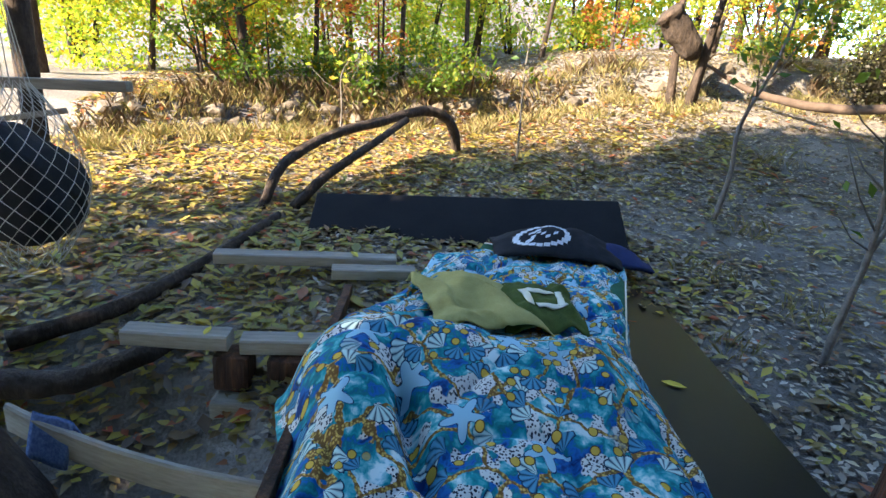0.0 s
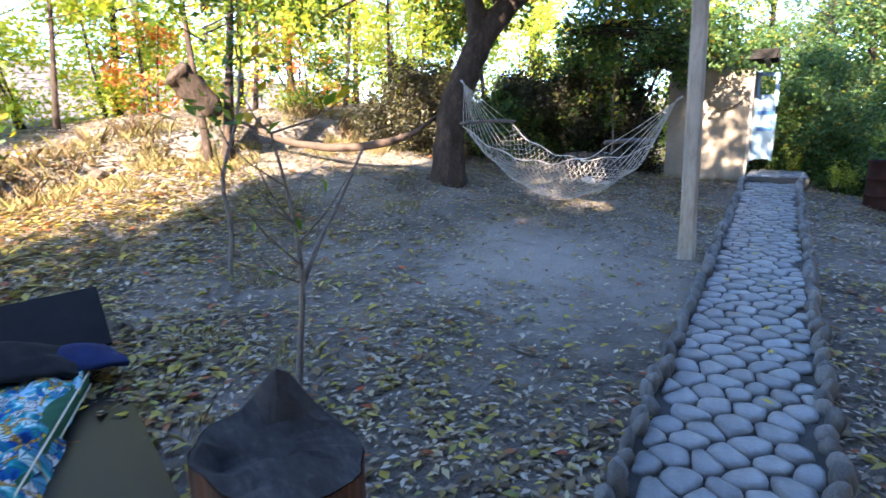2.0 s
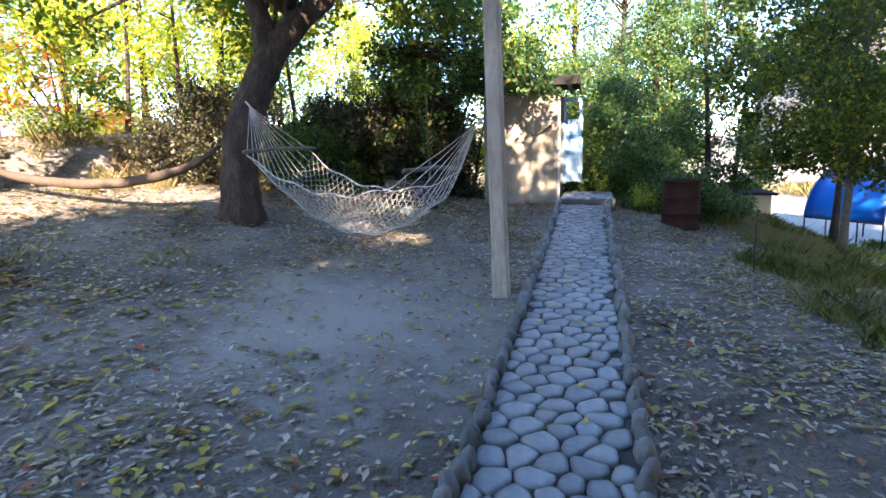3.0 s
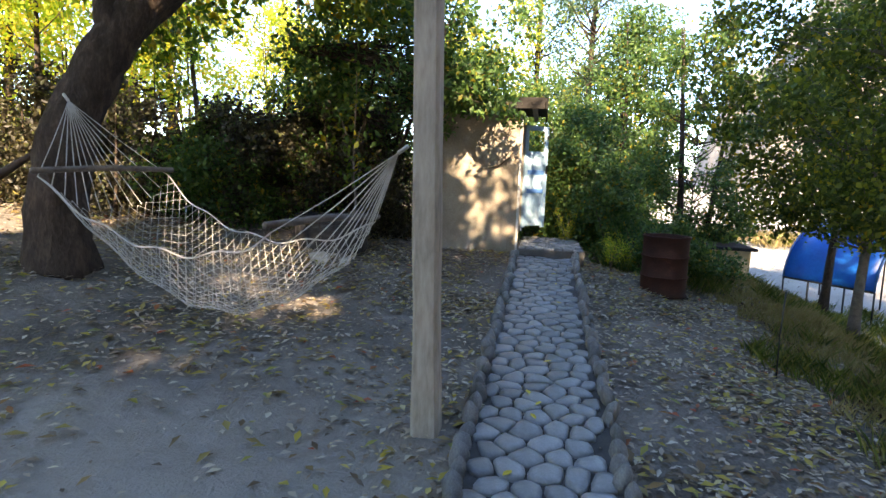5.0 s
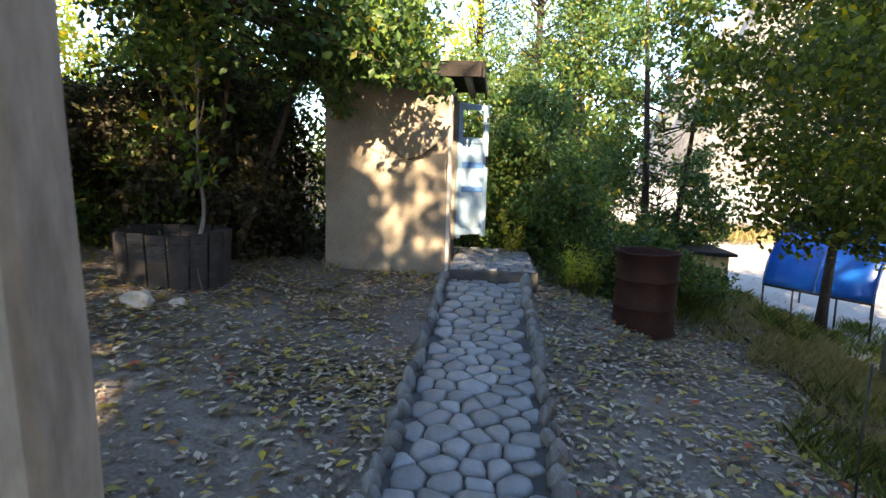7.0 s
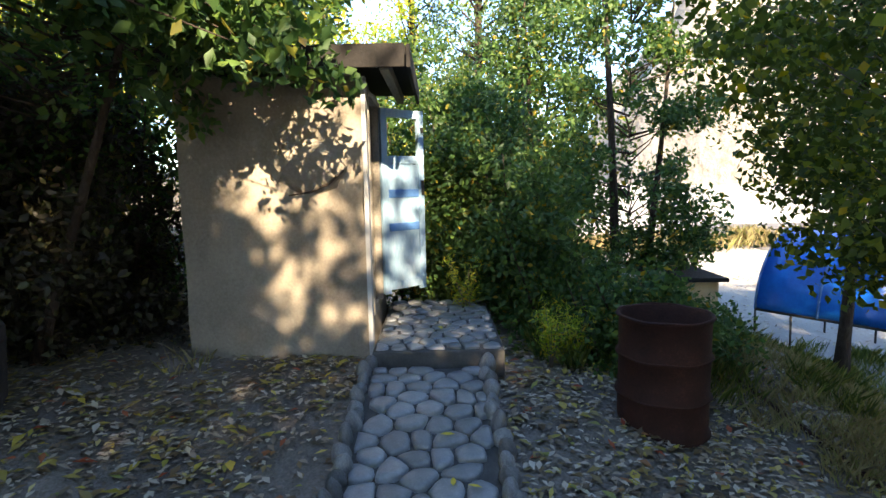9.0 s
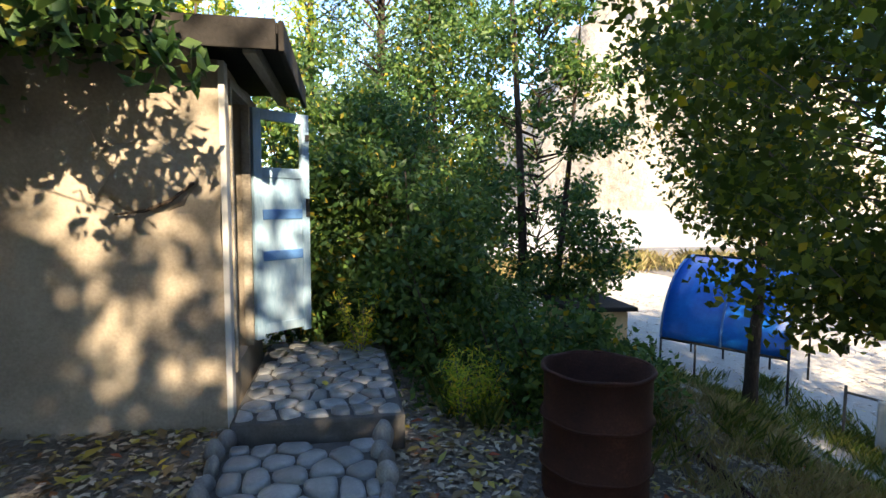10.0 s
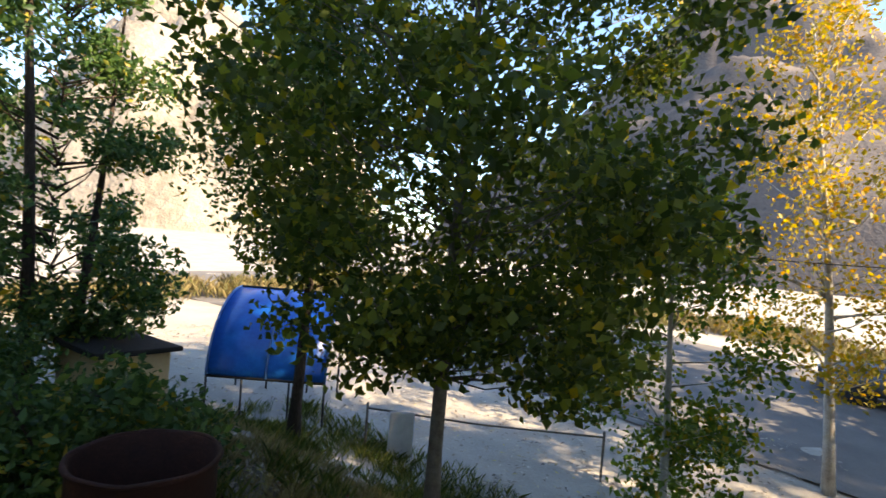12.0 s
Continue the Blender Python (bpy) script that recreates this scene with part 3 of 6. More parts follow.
    for z, mat in ((0.07, PAINT), (0.62, BLUEPAINT), (0.93, BLUEPAINT), (1.24, PAINT), (hd - 0.04, PAINT)):
        part("rail", block(wd / 2, 0, z, wd - 0.14, 0.038, 0.075), mat, leaf)
    for a, b in ((0.105, 0.585), (0.655, 0.895), (0.965, 1.205)):
        part("panel", block(wd / 2, 0, (a + b) / 2, wd - 0.135, 0.018, b - a + 0.01, 0.003), PAINT, leaf)
    bm = block(wd - 0.03, -0.03, 1.52, 0.02, 0.03, 0.05, 0.004)
    part("bolt", bm, DARKMETAL, leaf, "small dark bolt")
    bm = block(wd - 0.03, -0.03, 0.98, 0.018, 0.03, 0.14, 0.004)
    part("handle", bm, DARKMETAL, leaf, "dark iron pull handle")


def build_platform():
    m = hut_frame()
    bm = bmesh.new()
    box(bm, 0.665, -0.545, -0.07, 1.77, 1.0, 0.22, None, 0.02)
    ob = part("platform", bm, MORTAR)
    ob.matrix_world = m
    tagged(ob, "raised cobbled doorstep platform with plastered edges", "platform", kind="structure")
    rng = random.Random(8)
    for cell in cells(-0.2, 1.53, -1.03, -0.06, 0.145, 0.155, 9):
        (x, y), v, f = cobble_mesh(cell, 0.011, rng.uniform(0.014, 0.026), rng)
        s = raw("cobble", v, f, STONE, ob, True)
        s.matrix_local = Matrix.Translation((x, y, 0.042))


# ---- hammock ----
def build_hammock(a, b, low, half, label):
    """Net hammock from a to b with two spreader bars; low is how far it hangs."""
    a, b = Vector(a), Vector(b)
    along = (b - a).normalized()
    side = Vector((0, 0, 1)).cross(along).normalized()
    thing = empty("hammock", pose(*a), label, "hammock")
    inv = Matrix.Translation(-a)
    rng = random.Random(4)

    def at(s, w):
        p = a.lerp(b, s)
        sag = 4 * s * (1 - s)
        p.z -= low * sag ** 0.85 - 0.36 * abs(w) ** 2.2 * sag * low
        wide = half * smooth(0.0, 0.16, s) * smooth(1.0, 0.84, s) * (1 - 0.25 * sag)
        return p + side * w * wide + Vector((0, 0, 0.02 * math.sin(s * 40 + w * 7)))
    S0, S1, n = 0.17, 0.83, 26
    v, f = [], []
    cols = 7
    for sgn in (1, -1):
        for j in range(-n, cols * 2 + n):
            pts = []
            for i in range(n + 1):
                w = -1 + (j + sgn * i) / cols
                if -1.001 <= w <= 1.001:
                    pts.append(at(S0 + (S1 - S0) * i / n, w) - a)
            if len(pts) > 1:
                tube_data(pts, [0.0021] * len(pts), 4, v, f)
    raw("net", v, f, ROPE, thing)
    v, f = [], []
    for w in (-1, 1):
        pts = [at(S0 + (S1 - S0) * i / 30, w) - a for i in range(31)]
        tube_data(pts, [0.006] * 31, 5, v, f)
    raw("edge_rope", v, f, ROPE, thing)
    for s, e in ((S0, 0.02), (S1, 0.98)):
        v, f = [], []
        root = a.lerp(b, e) - a
        for j in range(13):
            p = at(s, -1 + j / 6) - a
            tube_data([root, (root + p) / 2 + Vector((0, 0, -0.012)), p], [0.0038] * 3, 4, v, f)
        raw("fan_rope", v, f, ROPE, thing)
    for s in (S0, S1):
        p, q = at(s, -1.08) - a, at(s, 1.08) - a
        tube("spreader_bar", [p, (p + q) / 2 + Vector((0, 0, 0.02)), q], [0.022, 0.026, 0.021], TWIG, thing, 8, 0.15)
    for e, p in ((0.02, a), (0.98, b)):
        tube("loop", [a.lerp(b, e) - a, p - a + Vector((0, 0, 0.05))], 0.012, ROPE, thing, 6)
    return thing


build_path()
build_hut()
build_platform()

# post that carries the hammock
post = empty("hammock_post", pose(6.933, 2.622, 0.44), "squared weathered timber post set in the earth", "post")
bm = bmesh.new()
rng = random.Random(2)
prev = None
for i in range(15):
    z = i * 0.24
    w = 0.076 + 0.008 * smooth(1.2, 0.0, z) + 0.006 * noise.noise((z * 1.7, 1, 0))
    sx = 0.02 * noise.noise((z * 0.8, 5, 0)) - 0.012 * z
    ring = [bm.verts.new(((x + sx), (y + 0.02 * z), z - 0.15)) for x, y in ((-w, -w + .02), (-w + .02, -w), (w - .02, -w), (w, -w + .02), (w, w - .02), (w - .02, w), (-w + .02, w), (-w, w - .02))]
    if prev:
        for k in range(8):
            bm.faces.new((prev[k], prev[(k + 1) % 8], ring[(k + 1) % 8], ring[k]))
    prev = ring
bm.faces.new(prev)
bmesh.ops.rotate(bm, verts=bm.verts, matrix=Matrix.Rotation(0.36, 3, "Z"))
part("shaft", bm, POSTWOOD, post)
part("bolt", block(-0.075, 0.0, 1.72, 0.02, 0.02, 0.02, 0.004), DARKMETAL, post)

# big leaning walnut
walnut = empty("walnut_tree", pose(6.62, 6.5, ground_z(6.62, 6.5) - 0.08), "old leaning walnut tree with dark furrowed bark", "tree")
pts = spline([(0.05, 0, -0.1), (0.03, -0.02, 0.6), (0.1, -0.08, 1.2), (0.3, -0.16, 1.75), (0.55, -0.24, 2.3), (0.95, -0.34, 2.75), (1.5, -0.4, 3.3), (1.9, -0.35, 4.6)], 4)
tube("trunk", pts, [0.31 - 0.06 * smooth(0, 3, i) - 0.004 * i for i in range(len(pts))], BARK, walnut, 22, 0.3, 3)
tube("limb", spline([(0.5, -0.22, 2.2), (0.5, -0.1, 2.8), (0.3, 0.1, 3.6), (0.35, 0.3, 4.6)], 3), [0.17 - 0.011 * i for i in range(10)], BARK, walnut, 12, 0.2, 4)
v, f = [], []
tips, rad = [], []
rng = random.Random(12)
for i in range(46):
    a = rng.random() * 6.283
    r = rng.uniform(0.7, 3.6)
    tip = Vector((1.0 + r * math.cos(a), -0.2 + r * math.sin(a), rng.uniform(2.9, 6.2)))
    root = Vector((0.9, -0.22, rng.uniform(2.8, 4.8)))
    tube_data([root, root.lerp(tip, 0.5) + Vector((0, 0, 0.25)), tip], [0.09, 0.05, 0.01], 6, v, f)
    tips.append(tuple(tip))
    rad.append(rng.uniform(0.5, 0.9))
tagged(raw("branchwork", v, f, BARK, walnut, True), kind="stuff")
# boughs added above the view to shade the hammock ground and bank
v, f = [], []
for i in range(18):
    tip = Vector((rng.uniform(-3.6, -0.8), rng.uniform(-2.6, -0.2), rng.uniform(3.3, 5.0)))
    root = Vector((1.1, -0.3, rng.uniform(3.0, 4.2)))
    tube_data([root, root.lerp(tip, 0.5) + Vector((0, 0, 0.3)), tip], [0.07, 0.04, 0.01], 6, v, f)
    tips.append(tuple(tip))
    rad.append(rng.uniform(0.5, 0.8))
tagged(raw("branchwork", v, f, BARK, walnut, True), kind="stuff")
leaves("crown", tips, rad, 23000, 0.13, L_GREEN, walnut, 9, droop=0.4, long=2.0)

build_hammock((6.55, 6.05, 2.6), (6.88, 2.78, 2.2), 1.33, 0.62, "white rope net hammock slung between walnut tree and timber post")

# rusty drum
drum = empty("oil_drum", pose(12.25, 2.15, 0.55) @ Matrix.Diagonal((1.06, 1.06, 0.92, 1)), "open rusty brown steel oil drum standing on the earth", "barrel")
prof = [(0.285, 0.0), (0.295, 0.01), (0.295, 0.03), (0.285, 0.045), (0.284, 0.27), (0.296, 0.29), (0.296, 0.305), (0.284, 0.325), (0.284, 0.57), (0.296, 0.59), (0.296, 0.605), (0.284, 0.625), (0.283, 0.86), (0.295, 0.875), (0.297, 0.89), (0.29, 0.9), (0.274, 0.89), (0.272, 0.3), (0.27, 0.06)]
bm = bmesh.new()
rings = []
for r, z in prof:
    rings.append([bm.verts.new(((r + 0.006 * noise.noise((math.cos(a), math.sin(a), z * 3))) * math.cos(a), (r + 0.006 * noise.noise((math.cos(a), math.sin(a), z * 3))) * math.sin(a), z)) for a in [2 * math.pi * k / 40 for k in range(40)]])
for a, b in zip(rings, rings[1:]):
    for k in range(40):
        bm.faces.new((a[k], a[(k + 1) % 40], b[(k + 1) % 40], b[k]))
bm.faces.new(rings[0][::-1])
bm.faces.new(rings[-1])
part("shell", bm, RUST, drum, smooth=True)
for name, z, r, t in (("rim", 0.892, 0.292, 0.011), ("hoop", 0.598, 0.295, 0.008), ("hoop", 0.298, 0.295, 0.008), ("base_ring", 0.012, 0.291, 0.01)):
    tube(name, [(r * math.cos(k * math.pi / 20), r * math.sin(k * math.pi / 20), z + 0.004 * math.sin(k)) for k in range(41)], t, RUST, drum, 6, 0.1)

# splintered stump
stump = empty("stump", pose(1.63, 0.91, 0.27), "upright split log stump with dark weathered top and reddish sides", "stump")
bm = bmesh.new()
rings = []
N = 36


def stump_r(a):
    return 0.22 * (1 + 0.10 * noise.noise((2 * math.cos(a), 2 * math.sin(a), 1)) + 0.05 * noise.noise((6 * math.cos(a), 6 * math.sin(a), 3)))


for z, k in ((-0.1, 1.12), (0.05, 1.06), (0.4, 1.0), (0.7, 0.98), (0.83, 0.985)):
    rings.append([bm.verts.new((stump_r(a) * k * math.cos(a), stump_r(a) * k * math.sin(a), z + (0.04 * math.sin(a - 0.9) if z == 0.83 else 0))) for a in [2 * math.pi * i / N for i in range(N)]])
for a, b in zip(rings, rings[1:]):
    for i in range(N):
        bm.faces.new((a[i], a[(i + 1) % N], b[(i + 1) % N], b[i]))
part("side", bm, STUMPWOOD, stump)
bm = bmesh.new()
rings = []
for k in (0.985, 0.93, 0.7, 0.45, 0.2):
    ring = []
    for i in range(N):
        a = 2 * math.pi * i / N
        x, y = stump_r(a) * k * 0.985 * math.cos(a), stump_r(a) * k * 0.985 * math.sin(a)
        ridge = 0.13 * math.exp(-((x - 0.08) ** 2 + (y - 0.19) ** 2) / 0.006)
        hole = -0.05 * math.exp(-((x + 0.14) ** 2 + (y - 0.02) ** 2) / 0.002)
        ring.append(bm.verts.new((x, y, 0.832 + 0.04 * k * math.sin(a - 0.9) + ridge + hole + 0.012 * noise.noise((x * 9, y * 30, 0)) * (k < 0.95))))
    rings.append(ring)
for a, b in zip(rings, rings[1:]):
    for i in range(N):
        bm.faces.new((a[i], a[(i + 1) % N], b[(i + 1) % N], b[i]))
bm.faces.new(rings[-1])
part("top", bm, STUMPTOP, stump)

# ---- bed on the platform ----
def build_bed():
    deck = empty("bed_platform", pose(0.3, 2.2, 0.3), "low plank sleeping platform with a black sheet of board on it", "platform")
    part("board", block(0.63, 0.15, 0.10, 1.22, 2.9, 0.024), BOARD, deck, "black smooth board edge beside the bedding")
    part("side_rail", block(-0.93, -0.5, 0.02, 0.05, 2.6, 0.14), STUMPWOOD, deck, "reddish brown side rail")
    for y in (-1.1, 0.2, 1.3):
        part("joist", block(0.1, y, -0.04, 2.0, 0.12, 0.12), OLDWOOD, deck)
    for x, y in ((-0.8, -1.1), (-0.8, 1.2), (1.1, -1.0), (1.1, 1.3)):
        part("leg", block(x, y, -0.3, 0.12, 0.12, 0.6), OLDWOOD, deck)
    mat = empty("mattress", pose(0.52, 2.5, 0.425, 0, 0, -17), "green mattress with white piping under the bedding", "mattress")
    part("pad", block(0, 0, 0.05, 1.1, 2.25, 0.1, 0.03), GREENCLOTH, mat, smooth=True)
    for z in (0.012, 0.092):
        tube("piping", [(x, y, z) for x, y in ((-0.54, -1.1), (0.54, -1.1), (0.553, 1.1), (0.5, 1.13), (-0.54, 1.13))], 0.006, CREAM, mat, 6)


def quilt_mat():
    """Sea-print cotton: shaded blue ground, speckled coral, ribbed fans, starfish, gold cords and beads."""
    m, t, p, ln = base_mat("seashell_print")
    co = t.nodes.new("ShaderNodeTexCoord")
    uv = co.outputs["UV"]

    def calc(op, a, b=None):
        q = t.nodes.new("ShaderNodeMath")
        q.operation = op
        for i, value in enumerate((a, b)):
            if isinstance(value, (int, float)):
                q.inputs[i].default_value = value
            elif value is not None:
                ln.new(value, q.inputs[i])
        return q.outputs[0]

    def step(value, lo, hi):
        q = node(t, "ShaderNodeMapRange")
        q.inputs[1].default_value, q.inputs[2].default_value = lo, hi
        ln.new(value, q.inputs[0])
        return q.outputs[0]

    def layer(below, mask, colour):
        mx = t.nodes.new("ShaderNodeMixRGB")
        ln.new(mask, mx.inputs[0])
        ln.new(below, mx.inputs[1])
        if isinstance(colour, tuple):
            mx.inputs[2].default_value = (*colour, 1)
        else:
            ln.new(colour, mx.inputs[2])
        return mx.outputs[0]

    def vec(op, a, b):
        q = t.nodes.new("ShaderNodeVectorMath")
        q.operation = op
        ln.new(a, q.inputs[0])
        if isinstance(b, tuple):
            q.inputs[1].default_value = b
        else:
            ln.new(b, q.inputs[1])
        return q.outputs[0]

    def motif(scale, shift):
        """Per motif: distance in cells, angle with a turn of its own, two chances."""
        at = vec("ADD", uv, (shift, shift * 0.7, 0))
        v = node(t, "ShaderNodeTexVoronoi", Scale=scale, Randomness=0.85)
        v.voronoi_dimensions = "2D"
        ln.new(at, v.inputs["Vector"])
        sep = t.nodes.new("ShaderNodeSeparateXYZ")
        ln.new(vec("SUBTRACT", at, v.outputs["Position"]), sep.inputs[0])
        rgb = t.nodes.new("ShaderNodeSeparateColor")
        ln.new(v.outputs["Color"], rgb.inputs[0])
        turn = calc("ADD", calc("ARCTAN2", sep.outputs[0], sep.outputs[1]), calc("MULTIPLY", rgb.outputs[0], 6.283))
        ang = calc("SUBTRACT", calc("FLOORED_MODULO", turn, 6.2832), 3.1416)
        return v.outputs["Distance"], ang, rgb.outputs[1], rgb.outputs[2]

    wob = node(t, "ShaderNodeTexNoise", Scale=9.0, Detail=3.0)
    ln.new(uv, wob.inputs[0])
    warp = node(t, "ShaderNodeMixRGB", Fac=0.09)
    ln.new(uv, warp.inputs[1])
    ln.new(wob.outputs["Color"], warp.inputs[2])
    base = node(t, "ShaderNodeTexNoise", Scale=10.0, Detail=4.0, Roughness=0.6)
    ln.new(warp.outputs[0], base.inputs[0])
    r = ramp(t, [(0.34, (0.0, 0.03, 0.14)), (0.42, (0.005, 0.12, 0.38)), (0.46, (0.004, 0.13, 0.16)), (0.52, (0.01, 0.27, 0.31)), (0.57, (0.12, 0.42, 0.46)), (0.64, (0.6, 0.72, 0.70))])
    ln.new(base.outputs[0], r.inputs[0])
    out = r.outputs[0]
    # coral: dark specks on white, in ragged patches
    patch = node(t, "ShaderNodeTexNoise", Scale=6.5, Detail=2.5)
    ln.new(vec("ADD", uv, (3.7, 1.9, 0)), patch.inputs[0])
    speck = node(t, "ShaderNodeTexVoronoi", Scale=95.0)
    ln.new(uv, speck.inputs[0])
    sp = ramp(t, [(0.36, (0.01, 0.015, 0.03)), (0.46, (0.62, 0.62, 0.58))])
    ln.new(speck.outputs["Distance"], sp.inputs[0])
    out = layer(out, step(patch.outputs[0], 0.55, 0.56), sp.outputs[0])
    # cords of gold beads
    cord = node(t, "ShaderNodeTexVoronoi", Scale=4.6)
    cord.feature = "DISTANCE_TO_EDGE"
    ln.new(warp.outputs[0], cord.inputs[0])
    bead = node(t, "ShaderNodeTexVoronoi", Scale=85.0)
    ln.new(uv, bead.inputs[0])
    gold = ramp(t, [(0.25, (0.62, 0.40, 0.09)), (0.55, (0.16, 0.08, 0.015))])
    ln.new(bead.outputs["Distance"], gold.inputs[0])
    out = layer(out, step(cord.outputs["Distance"], 0.034, 0.026), gold.outputs[0])
    # ribbed fans, dark-rimmed, in teal and in cream
    for scale, shift, lo, hi, light in ((6.0, 0.0, 0.4, 0.45, (0.50, 0.68, 0.64)), (6.8, 5.3, 0.5, 0.55, (0.07, 0.27, 0.42))):
        d, ang, c1, c2 = motif(scale, shift)
        wide = calc("LESS_THAN", calc("ABSOLUTE", ang), 0.95)
        edge = calc("ADD", 0.40, calc("MULTIPLY", calc("ABSOLUTE", calc("SINE", calc("MULTIPLY", ang, 6.5))), 0.05))
        body = calc("MULTIPLY", calc("MULTIPLY", wide, calc("LESS_THAN", d, edge)), step(c1, lo, hi))
        rim = calc("MULTIPLY", calc("MULTIPLY", calc("LESS_THAN", calc("ABSOLUTE", ang), 1.03), calc("LESS_THAN", d, calc("ADD", edge, 0.035))), step(c1, lo, hi))
        ribs = ramp(t, [(0.1, (0.0, 0.04, 0.09)), (0.45, tuple(c * 0.55 for c in light)), (0.9, light)])
        ln.new(calc("ABSOLUTE", calc("SINE", calc("MULTIPLY", ang, 6.5))), ribs.inputs[0])
        out = layer(out, rim, (0.0, 0.025, 0.06))
        out = layer(out, body, ribs.outputs[0])
    # starfish
    d, ang, c1, c2 = motif(5.0, 9.1)
    arm = calc("ADD", 0.17, calc("MULTIPLY", calc("POWER", calc("ABSOLUTE", calc("COSINE", calc("MULTIPLY", ang, 2.5))), 3.0), 0.28))
    out = layer(out, calc("MULTIPLY", calc("LESS_THAN", d, calc("ADD", arm, 0.03)), step(c2, 0.74, 0.76)), (0.0, 0.03, 0.10))
    out = layer(out, calc("MULTIPLY", calc("LESS_THAN", d, arm), step(c2, 0.74, 0.76)), (0.30, 0.52, 0.62))
    # gold shells
    d, ang, c1, c2 = motif(15.0, 2.2)
    out = layer(out, calc("MULTIPLY", calc("LESS_THAN", d, 0.30), step(c1, 0.76, 0.78)), (0.05, 0.03, 0.01))
    out = layer(out, calc("MULTIPLY", calc("LESS_THAN", d, 0.24), step(c1, 0.76, 0.78)), (0.60, 0.38, 0.05))
    ln.new(out, p.inputs["Base Color"])
    p.inputs["Roughness"].default_value = 0.8
    p.inputs["Specular IOR Level"].default_value = 0.25
    weave = node(t, "ShaderNodeTexNoise", Scale=160.0)
    ln.new(uv, weave.inputs[0])
    bp = node(t, "ShaderNodeBump", Strength=0.15, Distance=0.003)
    ln.new(weave.outputs[0], bp.inputs["Height"])
    ln.new(bp.outputs[0], p.inputs["Normal"])
    return m


QUILT = quilt_mat()


def cloth(name, w, d, nx, ny, height, material, parent=None, outline=None, thick=0.02):
    """A sheet of cloth over a grid; height gives its lie, outline bends its edge. UV in metres."""
    verts, uv = [], []
    for j in range(ny + 1):
        for i in range(nx + 1):
            x, y = (i / nx - 0.5) * w, (j / ny - 0.5) * d
            uv.append((x, y))
            ox, oy = outline(x, y) if outline else (x, y)
            verts.append((ox, oy, height(x, y)))
    faces = [(j * (nx + 1) + i, j * (nx + 1) + i + 1, (j + 1) * (nx + 1) + i + 1, (j + 1) * (nx + 1) + i) for j in range(ny) for i in range(nx)]
    ob = raw(name, verts, faces, material, parent, True)
    layer = ob.data.uv_layers.new(name="UVMap")
    for lp in ob.data.loops:
        layer.data[lp.index].uv = uv[lp.vertex_index]
    s = ob.modifiers.new("thickness", "SOLIDIFY")
    s.thickness, s.offset = thick, -1
    return ob


def quilt_height(x, y):
    """Puffy quilt, bunched up nearer the foot, falling over the sides."""
    edge = smooth(0.86, 0.64, abs(x))
    z = 0.03 * edge
    ridge = y + 0.22 + 0.06 * math.sin(4 * x + 1)
    z += 0.19 * math.exp(-(ridge / (0.22 if ridge > 0 else 0.5)) ** 2) * smooth(0.85, 0.4, abs(x))
    z += 0.11 * math.exp(-((x + 0.62) ** 2 / 0.03 + (y + 0.45) ** 2 / 0.12))
    z -= 0.15 * math.exp(-(((x + 0.36 + 0.3 * (y + 0.7)) / 0.05) ** 2 + ((y + 0.72) / 0.34) ** 2))
    z += 0.035 * noise.noise((x * 2.6, y * 2.6, 1)) + 0.02 * noise.noise((x * 6.5 + 0.5 * y, y * 5, 2)) + 0.009 * noise.noise((x * 15, y * 13, 4))
    z -= 0.03 * math.exp(-(noise.noise((x * 2.2 + y * 0.6, y * 2.0 - x, 7)) / 0.05) ** 2)
    z -= 0.24 * smooth(0.72, 0.9, abs(x)) * smooth(1.35, 0.4, y)
    return z


def quilt_outline(x, y):
    k = 1 - 0.2 * smooth(0.1, 1.2, y)
    x2 = x * k + 0.30 * max(0.0, y + 0.1) * smooth(-0.1, 0.5, y)
    x2 += 0.05 * smooth(-0.4, -0.8, x) * smooth(-0.4, -0.9, y) - 0.10 * smooth(-0.35, -0.75, x) * math.exp(-((y + 0.22) / 0.24) ** 2) - 0.03 * smooth(0.4, 0.8, x)
    return x2 + 0.02 * noise.noise((x * 2, y * 4, 3)), y + 0.04 * noise.noise((x * 3, y, 9))


build_bed()
quilt = cloth("quilt", 1.78, 2.75, 90, 130, quilt_height, QUILT, None, quilt_outline, 0.03)
quilt.matrix_world = pose(0.22, 2.0, 0.545)
tagged(quilt, "rumpled turquoise and blue quilt printed with seashells and gold cords", "quilt")

# folded throw on the quilt
throw = empty("throw_blanket", pose(0.26, 2.44, 0.6, 0, 0, 8) @ Matrix.Diagonal((1.12, 1.2, 1.1, 1)), "crumpled mustard and olive fleece throw lying on the quilt", "blanket")
cloth("mustard_side", 0.5, 0.62, 26, 30, lambda x, y: 0.05 + 0.06 * noise.noise((x * 6, y * 5, 3)) + 0.05 * abs(noise.noise((x * 11 + y * 6, y * 7, 1))) - 0.05 * smooth(0.12, 0.28, abs(x)) - 0.05 * smooth(0.2, 0.33, abs(y)), YELLOWCLOTH, throw,
      lambda x, y: (x * (1 - 0.3 * y) - 0.1 - 0.3 * y + 0.05 * noise.noise((x * 7, y * 7, 0)), y + 0.08 * noise.noise((x * 7, 0, y * 5))), 0.006)
